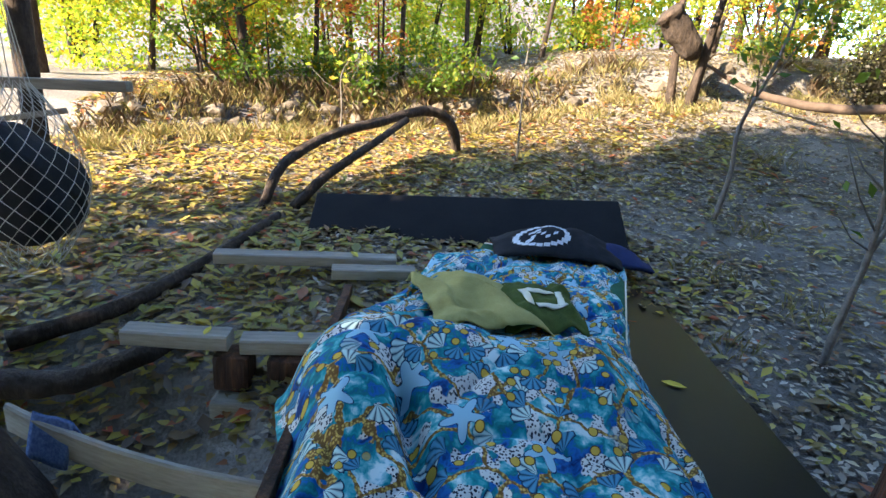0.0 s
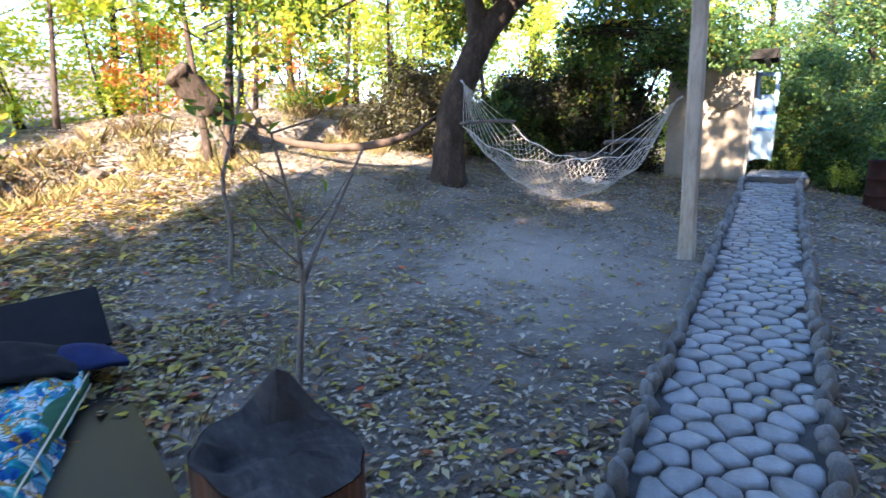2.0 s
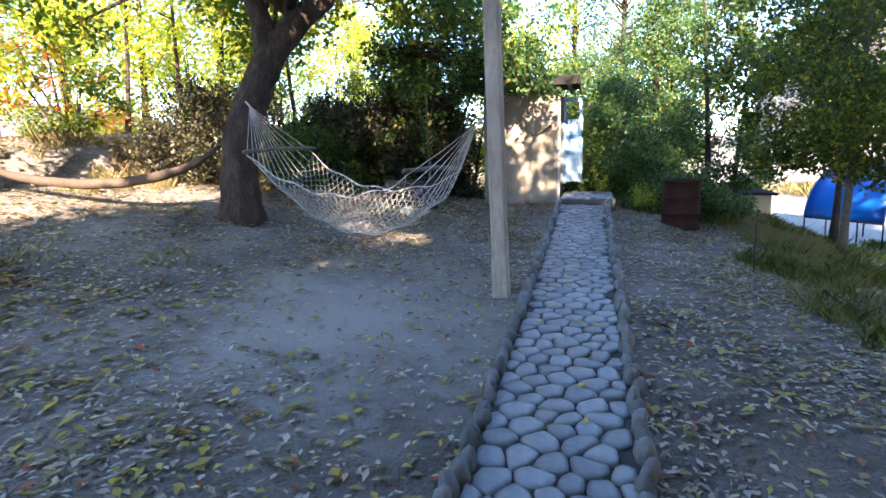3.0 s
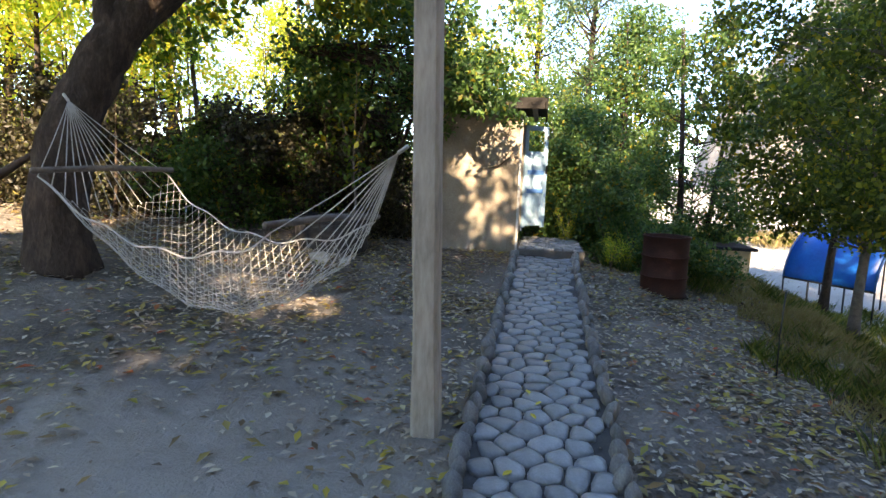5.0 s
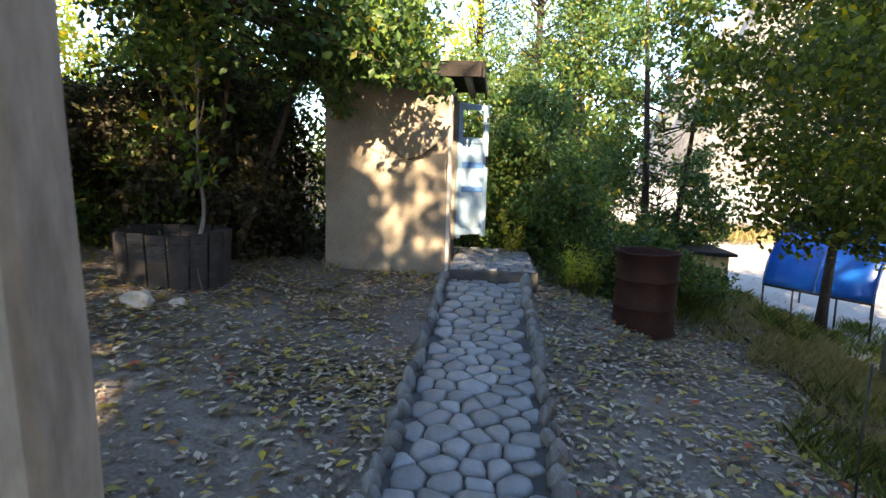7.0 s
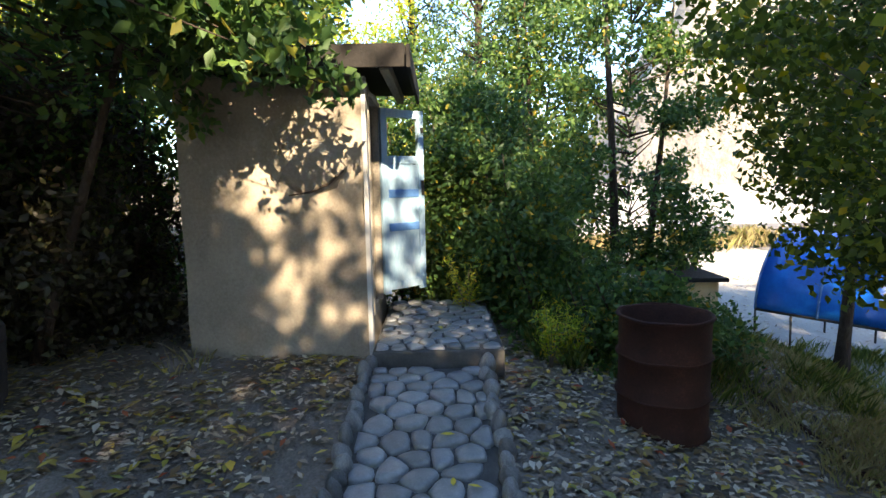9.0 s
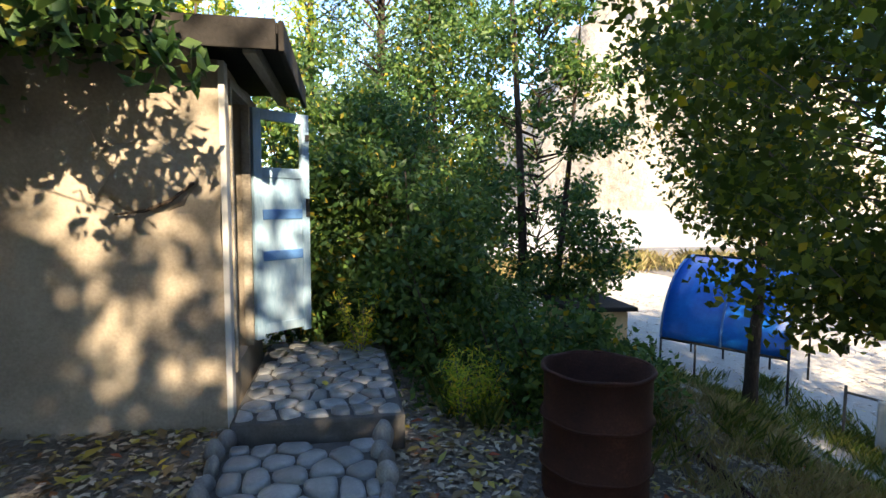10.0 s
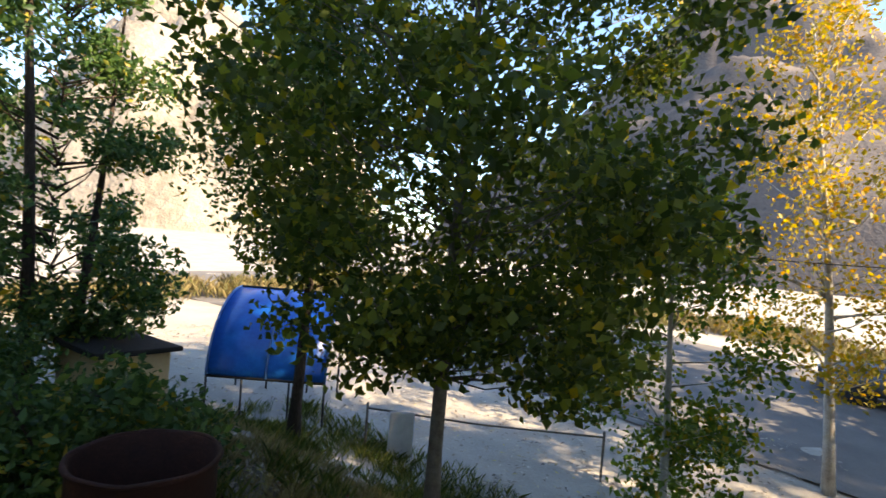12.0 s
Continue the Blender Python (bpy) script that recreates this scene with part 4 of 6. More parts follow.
cloth("olive_side", 0.42, 0.5, 24, 26, lambda x, y: 0.055 + 0.045 * noise.noise((x * 7, y * 6, 8)) + 0.02 * noise.noise((x * 16, y * 14, 5)) - 0.05 * smooth(0.12, 0.23, abs(x)) - 0.05 * smooth(0.15, 0.27, abs(y)), OLIVECLOTH, throw,
      lambda x, y: (x + 0.24 + 0.12 * y + 0.02 * noise.noise((x * 8, y * 8, 1)), y - 0.05 + 0.05 * noise.noise((x * 6, 3, y * 6))), 0.01)


def olive_z(x, y):
    x, y = x - 0.24 - 0.12 * (y + 0.05), y + 0.05
    return 0.055 + 0.045 * noise.noise((x * 7, y * 6, 8)) + 0.02 * noise.noise((x * 16, y * 14, 5)) - 0.05 * smooth(0.12, 0.23, abs(x)) - 0.05 * smooth(0.15, 0.27, abs(y)) + 0.006


def stripe(cx, cy, l, a):
    def turned(x, y):
        return cx + x * math.cos(a) - y * math.sin(a), cy + x * math.sin(a) + y * math.cos(a)
    cloth("cream_stripe", l, 0.034, 14, 3, lambda x, y: olive_z(*turned(x, y)), CREAM, throw, turned, 0.004)


for row in ((0.25, 0.03, 0.2, 0.2), (0.35, -0.05, 0.2, 1.3), (0.17, -0.07, 0.2, 1.45), (0.27, -0.15, 0.16, 0.15)):
    stripe(*row)

# hooded sweatshirt and jeans at the head end
jumper = empty("sweatshirt", pose(0.84, 3.5, 0.53), "bundled black sweatshirt with a white chest print", "sweatshirt")
cloth("body", 0.95, 0.5, 40, 26, lambda x, y: 0.24 * math.cos(min(1.5, abs(x) * 2.6)) * math.cos(min(1.55, abs(y) * 4.6)) + 0.03 * noise.noise((x * 6, y * 6, 2)) + 0.012 * noise.noise((x * 14, y * 14, 5)), BLACKCLOTH, jumper,
      lambda x, y: (x, y * (1 - 0.2 * abs(x))), 0.03)


def print_z(x, y):
    return 0.24 * math.cos(min(1.5, abs(x) * 2.6)) * math.cos(min(1.55, abs(y) * 4.6)) + 0.03 * noise.noise((x * 6, y * 6, 2)) + 0.012 * noise.noise((x * 14, y * 14, 5)) + 0.004


rng = random.Random(31)
bars = bmesh.new()
for i in range(22):
    a = i / 22 * 6.283
    cx, cy = -0.13 + 0.19 * math.cos(a), -0.1 + 0.085 * math.sin(a)
    q = [bars.verts.new((cx + dx, cy + dy, print_z(cx + dx, cy + dy))) for dx, dy in ((-0.025, -0.01), (0.02, -0.014), (0.028, 0.012), (-0.02, 0.014))]
    bars.faces.new(q)
for i in range(12):
    cx, cy = -0.13 + rng.uniform(-0.11, 0.11), -0.1 + rng.uniform(-0.045, 0.05)
    q = [bars.verts.new((cx + dx, cy + dy, print_z(cx + dx, cy + dy))) for dx, dy in ((-0.02, -0.012), (0.014, -0.006), (0.022, 0.014), (-0.012, 0.008))]
    bars.faces.new(q)
part("chest_print", bars, WHITEPRINT, jumper, "white wreath-shaped print")
jeans = cloth("jeans", 0.5, 0.45, 24, 20, lambda x, y: 0.15 * math.cos(min(1.5, abs(x) * 5)) * math.cos(min(1.5, abs(y) * 5)) + 0.02 * noise.noise((x * 9, y * 9, 5)), NAVY, None, None, 0.03)
jeans.matrix_world = pose(1.3, 3.55, 0.5, 0, 0, 12)
tagged(jeans, "dark blue folded jeans beside the sweatshirt", "jeans")

# leaning black head panel
panel = empty("head_panel", pose(0.2, 3.92, 0.42), "black board leaning back against the earth slope", "board")
bm = block(0, 0.27, 0, 2.72, 0.58, 0.03, 0.006, pose(0, 0, 0, 31, -4, -2))
part("sheet", bm, PANEL, panel)
for x in (-0.9, 0.9):
    part("batten", block(x, 0.27, -0.03, 0.05, 0.5, 0.03, 0.004, pose(0, 0, 0, 31, -4, -2)), OLDWOOD, panel)


def plank(name, a, b, w, h, label, bow=0.0, mat=OLDWOOD, notch=None, category="plank"):
    a, b = Vector(a), Vector(b)
    d = b - a
    thing = empty(name, Matrix.Translation(a) @ d.to_track_quat("X", "Z").to_matrix().to_4x4(), label, category)
    bm = bmesh.new()
    n = 12
    rows = []
    for i in range(n + 1):
        t = i / n
        x = t * d.length
        s = bow * 4 * t * (1 - t)
        k = 0.004 * noise.noise((x * 5, a.x, a.y))
        rows.append([bm.verts.new((x, y + s, z + k)) for y, z in ((-w / 2, -h / 2 + .01), (-w / 2 + .01, -h / 2), (w / 2 - .01, -h / 2), (w / 2, -h / 2 + .01), (w / 2, h / 2 - .01), (w / 2 - .01, h / 2), (-w / 2 + .01, h / 2), (-w / 2, h / 2 - .01))])
    for p, q in zip(rows, rows[1:]):
        for k in range(8):
            bm.faces.new((p[k], p[(k + 1) % 8], q[(k + 1) % 8], q[k]))
    bm.faces.new(rows[0][::-1])
    bm.faces.new(rows[-1])
    bmesh.ops.recalc_face_normals(bm, faces=bm.faces)
    part("timber", bm, mat, thing)
    return thing


plank("plank", (-1.62, 3.22, 0.42), (-0.35, 3.42, 0.42), 0.12, 0.08, "grey weathered timber lying across the earth beside the bed")
plank("plank", (-0.78, 3.16, 0.40), (-0.2, 3.26, 0.40), 0.12, 0.08, "short grey weathered timber beside the bed")
plank("plank", (-1.75, 2.28, 0.30), (-1.18, 2.30, 0.30), 0.13, 0.09, "grey sawn timber resting on wooden blocks")
plank("plank", (-1.12, 2.31, 0.28), (-0.4, 2.4, 0.28), 0.13, 0.09, "grey sawn timber end resting on wooden blocks")
plank("bench_board", (-2.0, 1.72, 0.14), (-0.62, 1.36, 0.12), 0.035, 0.15, "curved grey board standing on edge", -0.06)
for x in (-1.16, -0.86):
    b = empty("wood_block", pose(x, 2.3, 0.12), "short reddish brown log block under the timber", "block")
    part("block", block(0, 0, 0, 0.2, 0.16, 0.22, 0.02), STUMPWOOD, b)
b = empty("wood_block", pose(-1.0, 2.22, -0.1), "grey-brown squared block bedded in the earth", "block")
part("block", block(0, 0, 0, 0.5, 0.2, 0.2, 0.02), OLDWOOD, b)

# arched branch lying on the slope
arch = empty("fallen_branch", pose(-0.9, 5.6, 0.5), "forked grey-brown dead branch arching over the leaf litter", "branch")


def to_local(pts, ob):
    inv = ob.matrix_world.inverted()
    return [inv @ Vector(p) for p in pts]


g = ground_z
tube("stem", to_local(spline([(-1.75, 4.7, g(-1.75, 4.7)), (-1.62, 5.0, 0.74), (-1.25, 5.6, 0.98), (-0.7, 6.3, 1.12), (-0.3, 6.7, 1.22), (0.0, 6.9, 1.12), (0.12, 7.0, 0.92), (0.16, 7.1, g(0.16, 7.1))], 4), arch), [0.05 + 0.02 * i / 28 for i in range(29)], BARK, arch, 10, 0.25, 7)
tube("side_stem", to_local(spline([(-1.45, 4.7, g(-1.45, 4.7)), (-1.2, 5.0, 0.66), (-0.8, 5.7, 0.92), (-0.5, 6.4, 1.12)], 4), arch), [0.055 - 0.015 * i / 12 for i in range(13)], BARK, arch, 10, 0.25, 8)
log = empty("fallen_log", pose(-1.6, 4.3, 0.3), "dark grey-brown thin log lying down the leafy slope", "log")
tube("stem", to_local(spline([(-1.52, 4.45, g(-1.52, 4.45) + .05), (-1.75, 3.7, g(-1.75, 3.7) + .05), (-2.1, 2.95, g(-2.1, 2.95) + 0.08), (-2.6, 2.5, g(-2.6, 2.5) + 0.1)], 5), log), [0.04 + 0.022 * i / 15 for i in range(16)], BARK, log, 10, 0.25, 9)
root = empty("exposed_root", pose(-2.2, 2.1, 0.0), "thick dark root curving over the bank", "root")
tube("stem", to_local(spline([(-3.2, 2.1, 0.02), (-2.5, 2.12, 0.02), (-2.1, 2.2, 0.0), (-1.75, 2.35, 0.1), (-1.6, 2.6, 0.12)], 5), root), [0.1 - 0.05 * i / 20 for i in range(21)], BARK, root, 10, 0.25, 10)
trunk = empty("tree_trunk", pose(-1.75, 1.25, -0.4), "dark rough tree trunk beside the bed", "tree")
tube("trunk", [(0, 0, 0), (-0.08, 0.05, 0.35), (-0.3, 0.1, 0.7), (-0.8, 0.0, 1.4), (-1.2, -0.3, 3.2)], [0.3, 0.24, 0.22, 0.2, 0.16], BARK, trunk, 14, 0.2, 11)

# hanging net chair with a black garment
frame_post = empty("swing_frame", pose(-3.3, 4.0, g(-3.3, 4.0) - 0.2), "dark timber post with pale cross bars carrying a net", "frame")
tube("post", [(0, 0, 0), (0, 0, 1.6), (0.02, 0, 3.2)], [0.085, 0.08, 0.075], BARK, frame_post, 10, 0.1, 2)
part("cross_bar", block(0.5, -0.55, 1.5, 1.3, 0.09, 0.07, 0.008, pose(0, 0, 0, 0, -3, 0)), OLDWOOD, frame_post, "grey cross bar")
part("cross_bar", block(0.3, -0.5, 1.2, 1.1, 0.05, 0.04, 0.006, pose(0, 0, 0, 0, -12, 0)), OLDWOOD, frame_post, "thin grey cross bar")
bag = empty("hanging_net", pose(-2.72, 3.0, 1.12), "white string net bulging round a black garment", "net")
v, f = [], []


def bulge(a, k):
    r = 0.34 * math.sin(math.pi * (0.12 + 0.8 * k)) + 0.03
    return Vector((r * math.cos(a), r * math.sin(a), -0.75 + 1.15 * k))


for sgn in (1, -1):
    for j in range(20):
        pts = [bulge(j / 20 * 6.283 + sgn * i * 0.2, i / 14) for i in range(15)]
        tube_data(pts, [0.003] * 15, 4, v, f)
for j in range(8):
    tube_data([bulge(j / 8 * 6.283, 1.0), Vector((0, 0, 1.3))], [0.003, 0.003], 4, v, f)
raw("net", v, f, ROPE, bag)
bm = bmesh.new()
bmesh.ops.create_icosphere(bm, subdivisions=4, radius=0.3)
for vtx in bm.verts:
    q = vtx.co / 0.3
    q = Vector([math.copysign(abs(c) ** 0.55, c) for c in q])
    q *= 1 + 0.14 * noise.noise(q * 1.6) + 0.05 * noise.noise(q * 5)
    vtx.co = Vector((0.28 * q.x + 0.04, 0.25 * q.y, 0.33 * q.z - 0.24 - 0.16 * q.x * (q.z > 0)))
part("garment", bm, BLACKCLOTH, bag, "black garment", True)
rag = cloth("rag", 0.22, 0.5, 10, 20, lambda x, y: -2.2 * abs(y) ** 1.2 * 0.5 + 0.01 * noise.noise((x * 9, y * 9, 0)), surface("checked_blue_cloth", [(0.35, (0.05, 0.09, 0.25)), (0.6, (0.16, 0.24, 0.45))], 60, 0.95, 0.4, 90), None, lambda x, y: (x, y * 0.28), 0.012)
rag.matrix_world = pose(-1.72, 1.62, 0.245, 0, 0, -15)
tagged(rag, "crumpled blue checked cloth hung over the board", "cloth")

# saplings by the bed
def sapling(x, y, pts, r, label, n, seed, leaf=L_GREEN):
    t = empty("sapling", pose(x, y, ground_z(x, y) - 0.04), label, "sapling")
    rng = random.Random(seed)
    main = spline(pts, 4)
    tube("stem", main, [r * (1 - 0.7 * i / (len(main) - 1)) for i in range(len(main))], TWIG, t, 7, 0.25, seed)
    v, f, tips = [], [], []
    for i in range(9):
        k = main[rng.randrange(len(main) // 2, len(main))]
        tip = k + Vector((rng.uniform(-0.45, 0.45), rng.uniform(-0.45, 0.45), rng.uniform(0.1, 0.5)))
        tube_data([k, (k + tip) / 2 + Vector((0, 0, -0.04)), tip], [r * 0.3, r * 0.2, 0.002], 4, v, f)
        tips += [tuple(tip), tuple((k + tip) / 2)]
    tagged(raw("branchwork", v, f, TWIG, t, True), kind="stuff")
    leaves("foliage", tips, 0.25, n, 0.10, leaf, t, seed, droop=0.5)
    return t


sapling(2.62, 4.68, [(0, 0, 0), (0.05, 0, 0.5), (0.02, 0, 0.95), (0.2, 0.02, 1.5), (0.3, 0.05, 2.1)], 0.028, "thin grey sapling with sparse green leaves", 90, 3)
s2 = sapling(2.28, 2.42, [(0, 0, 0), (0.06, 0.06, 0.35), (0.12, 0.1, 0.75), (0.1, 0.14, 1.2), (0.02, 0.15, 1.6)], 0.026, "thin grey sapling forking above the stump", 14, 4)
tube("fork", spline([(0.12, 0.1, 0.75), (0.3, 0.2, 0.98), (0.5, 0.3, 1.2), (0.7, 0.35, 1.5)], 3), [0.018 - 0.0012 * i for i in range(10)], TWIG, s2, 6, 0.2, 5)
sapling(0.95, 6.7, [(0, 0, 0), (-0.02, 0, 0.5), (-0.05, 0, 1.2), (0.0, 0, 2.0)], 0.018, "spindly sapling in the leaf litter", 90, 5, L_GREEN)
sapling(-1.4, 6.9, [(0, 0, 0), (0.02, 0, 0.5), (0.0, 0, 0.9), (0.08, 0, 1.1)], 0.016, "spindly sapling with a few bright leaves", 40, 6, L_YELLOW)

# second, cloth hammock beyond
sling = empty("cloth_hammock", pose(4.3, 9.3, 1.9), "brown rolled cloth hammock slung between two trees", "hammock")
tube("roll", to_local(spline([(4.3, 9.3, 2.15), (4.9, 8.6, 1.78), (5.6, 7.7, 1.68), (6.2, 7.0, 1.85), (6.6, 6.6, 2.2)], 6), sling), [0.02 + 0.05 * math.sin(math.pi * i / 24) for i in range(25)], surface("brown_cloth", [(0.3, (0.045, 0.03, 0.022)), (0.7, (0.11, 0.075, 0.055))], 8, 0.9, 0.6, 60), sling, 8, 0.2, 3)

# burl tree on the terrace foot
burl = grow("gnarled_tree", 3.75, 8.8, 4.6, 0.075, L_GREEN, "gnarled dark tree with a cut hollow burl and many stems", 21, (1.7, 0.5, 1.0), 22, 3500, 0.11, stems=3, blob_r=0.5)
tube("burl", spline([(-0.5, -0.1, 1.5), (-0.42, -0.1, 1.42), (-0.2, -0.1, 1.18), (0.0, -0.08, 0.95), (0.06, -0.06, 0.84)], 3), [0.15, 0.2, 0.22, 0.2, 0.19, 0.21, 0.2, 0.18, 0.19, 0.17, 0.14, 0.11, 0.08], BARK, burl, 14, 0.4, 6)


# ---- dry stone terrace wall ----
def terrace_stones():
    shapes = []
    for s in range(8):
        bm = bmesh.new()
        bmesh.ops.create_icosphere(bm, subdivisions=2, radius=1)
        for vtx in bm.verts:
            vtx.co *= 1 + 0.35 * noise.noise(vtx.co * 1.2 + Vector((s * 9, 2, 0)))
        me = bpy.data.meshes.new("stone")
        bm.to_mesh(me)
        bm.free()
        me.materials.append(WARMSTONE)
        shapes.append(me)
    wall = empty("terrace_wall", pose(-2, 8, 0.5), "rough dry-stone retaining bank of tan field stones", "wall", kind="structure")
    rng = random.Random(17)
    inv = wall.matrix_world.inverted()
    for a, b, dens in ((TERRACE[1], TERRACE[2], 1), (TERRACE[2], TERRACE[3], 1), (TERRACE[3], TERRACE[4], 0.45)):
        e = b - a
        nrm = Vector((-e.y, e.x)).normalized()
        for row in range(4):
            s = 0.0
            while s < e.length:
                r = rng.uniform(0.08, 0.2)
                s += r
                if rng.random() < dens * 0.5:
                    off = 0.05 + row * 0.13 + rng.uniform(-0.03, 0.05)
                    p = a + e.normalized() * s + nrm * off
                    ob = new("stone", rng.choice(shapes))
                    ob.parent = wall
                    ob.matrix_basis = inv @ pose(p.x, p.y, ground_z(p.x, p.y, False) - 0.05, rng.uniform(-20, 20), rng.uniform(-20, 20), rng.uniform(0, 360)) @ Matrix.Diagonal((r, r * 0.8, r * rng.uniform(0.55, 0.8), 1))
                s += r * 0.9


terrace_stones()


# ---- trees and shrubs round the garden ----
def row_of(name, spots, label, leaf, seed, group, **kw):
    for i, (x, y, h) in enumerate(spots):
        grow(name, x, y, h, kw.get("radius", 0.09), leaf, label, seed + i, kw.get("crown", (1.5, 0.2, 1.0)), kw.get("blobs", 30), kw.get("count", 6000), kw.get("size", 0.12), kw.get("bark", BARK),
             (random.Random(seed + i).uniform(-0.5, 0.5), random.Random(seed - i).uniform(-0.5, 0.5)), kw.get("blob_r", 0.55), group=group, category=kw.get("category", "tree"), stems=kw.get("stems", 1))


# behind the terrace, sunlit autumn woods
row_of("young_tree", [(-7, 10.5, 5.5), (-4.6, 11.5, 6.0), (-2.2, 12.5, 6.5), (0.6, 13.2, 6.0), (3.2, 13.8, 6.5), (6.0, 14.0, 6.5), (9.0, 13.5, 6.5), (12, 13, 7.0), (15.5, 13, 7)],
       "young yellow-green autumn tree behind the terrace", L_YELLOW, 100, "trees behind the terrace", crown=(1.7, 0.2, 1.0), count=8500, size=0.10, blob_r=0.7)
row_of("slim_tree", [(-5.2, 9.6, 5.5), (-3.7, 10.2, 6.0), (-2.5, 10.4, 5.2), (-0.9, 11.0, 5.8), (0.4, 11.2, 5.0), (1.9, 11.4, 5.6), (5.6, 12.0, 5.4), (7.8, 12.0, 6.0), (9.2, 10.9, 5.6), (10.6, 10.0, 5.2), (8.4, 10.8, 4.8)],
       "slim dark-stemmed tree with sparse sunlit leaves on the terrace", L_YELLOW, 145, "slim terrace trees", crown=(1.1, 0.34, 1.0), blobs=20, count=1900, size=0.10, blob_r=0.45, radius=0.055)
row_of("young_tree", [(-9, 14, 7.5), (-5.5, 16, 8), (-1, 17, 8.0), (4.5, 18, 8.5), (9, 18, 9), (14, 18, 9), (19, 16, 9)],
       "taller green and yellow tree in the woods", L_YELLOW, 130, "trees behind the terrace", crown=(2.4, 0.04, 1.0), count=9500, size=0.14, blob_r=1.0, radius=0.14)
row_of("young_tree", [(-3.4, 9.4, 5.2), (-6.2, 8.4, 5.6)], "golden autumn tree at the garden's edge", L_GOLD, 160, "golden trees", crown=(1.6, 0.3, 1.0), count=9000, size=0.10)
row_of("shrub", [(-1.5, 11.2, 2.0), (-4.2, 10, 1.6), (3.4, 12, 2.0), (7, 12.4, 2.0)], "red and orange autumn shrub behind the terrace", L_RED, 180, "red shrubs", crown=(0.9, 0.05, 1.0), blobs=16, count=800, size=0.1,
       radius=0.03, blob_r=0.35, category="shrub", stems=3)
row_of("shrub", [(-3.1, 8.6, 1.3), (0.15, 9.3, 0.9), (6.6, 10.9, 1.2), (-1.5, 9.0, 0.7), (9.4, 9.6, 1.9), (11.6, 8.6, 2.4), (13.6, 8.6, 2.6)], "low green shrub on the terrace edge", L_GREEN, 200, "terrace shrubs",
       crown=(0.75, 0.02, 1.0), blobs=16, count=1500, size=0.09, radius=0.025, blob_r=0.32, category="shrub", stems=3)

row_of("shrub", [(-6.4, 10.2, 2.6), (-4.4, 11.6, 3.0), (-2.6, 12.2, 2.4), (-0.6, 13.2, 2.6), (1.6, 13.4, 2.2), (3.0, 13.6, 2.6), (5.2, 13.6, 2.4), (7.4, 13.6, 2.8), (9.6, 12.4, 3.0), (11.4, 11.6, 3.0), (13.6, 11.4, 3.2)],
       "sunlit yellow-green thicket behind the terrace", L_YELLOW, 230, "yellow thickets", crown=(1.3, 0.02, 1.0), blobs=24, count=4200, size=0.085, radius=0.03, blob_r=0.5, category="shrub", stems=3)
# around the hut
grow("apple_tree", 10.75, 6.5, 3.7, 0.045, L_DARK, "leafy small tree overhanging the hut roof", 301, (1.5, 0.56, 1.0), 60, 15000, 0.085, lean=(0.1, -1.1), blob_r=0.46, stems=2)
row_of("shrub", [(10.4, 7.6, 1.7), (9.2, 8.3, 1.3), (11.6, 7.6, 2.6), (12.8, 7.0, 3.0)], "dense dark shrub in the shade beside the hut", L_DARK, 310, "dark shrubs", crown=(0.9, 0.02, 1.0), blobs=30, count=9000, size=0.075, radius=0.03, blob_r=0.45,
       category="shrub", stems=3)
row_of("shrub", [(14.7, 4.9, 3.6), (15.0, 4.0, 2.9), (14.5, 3.75, 1.9), (15.8, 3.7, 1.9), (16.3, 4.8, 4.2)], "dense dark green bush behind the platform", L_DARK, 330, "dark bushes", crown=(0.95, 0.02, 1.0),
       blobs=40, count=12500, size=0.078, radius=0.03, blob_r=0.46, category="shrub", stems=3)
# thicket whose dark leaf colour paints in the deep shade
row_of("shrub", [(8.3, 8.6, 1.7), (9.3, 8.0, 1.6), (10.1, 7.5, 1.7), (10.9, 7.0, 1.9), (11.5, 6.6, 2.1), (11.9, 7.6, 2.4), (7.6, 9.2, 1.6)], "tangled brushwood beside the hut, deep shade put into its dark brown colour", L_SHADED_BRUSH, 500, "brushwood", crown=(0.75, 0.02, 1.0), blobs=34, count=11000, size=0.07,
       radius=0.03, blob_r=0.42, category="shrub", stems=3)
row_of("shrub", [(13.25, 2.7, 0.8), (13.75, 2.25, 0.9), (14.3, 2.85, 0.9), (14.2, 1.75, 0.5), (13.9, 3.3, 1.2)], "low dark leafy bush on the bank by the drum", L_DARK, 520, "bank bushes", crown=(0.5, 0.02, 1.0), blobs=26, count=4200, size=0.07,
       radius=0.02, blob_r=0.3, category="shrub", stems=3)
grow("shrub", 14.4, 6.6, 4.6, 0.07, L_YELLOW, "bright yellow-green tree behind the hut", 345, (1.2, 0.15, 1.0), 30, 9000, 0.085, stems=2, blob_r=0.6)
grow("poplar", 20.6, 5.9, 11.5, 0.16, L_BLUE, "tall slim poplar with pale green-gold leaves", 350, (1.35, 0.08, 1.0), 80, 24000, 0.10, blob_r=0.75)
grow("poplar", 22.5, 8.4, 12.0, 0.16, L_YELLOW, "tall slim poplar with pale green-gold leaves", 351, (1.3, 0.08, 1.0), 70, 18000, 0.11, blob_r=0.8)
grow("young_tree", 20.0, 4.3, 6.8, 0.1, L_DARK, "slim dark green tree behind the bushes", 352, (1.3, 0.06, 1.0), 56, 22000, 0.10, blob_r=0.75, stems=2)
grow("pear_tree", 18.3, 2.6, 6.2, 0.08, L_DARK, "small multi-stemmed tree with dark leaves at the yard's edge", 353, (1.3, 0.16, 1.0), 75, 17000, 0.10, blob_r=0.45, stems=3)
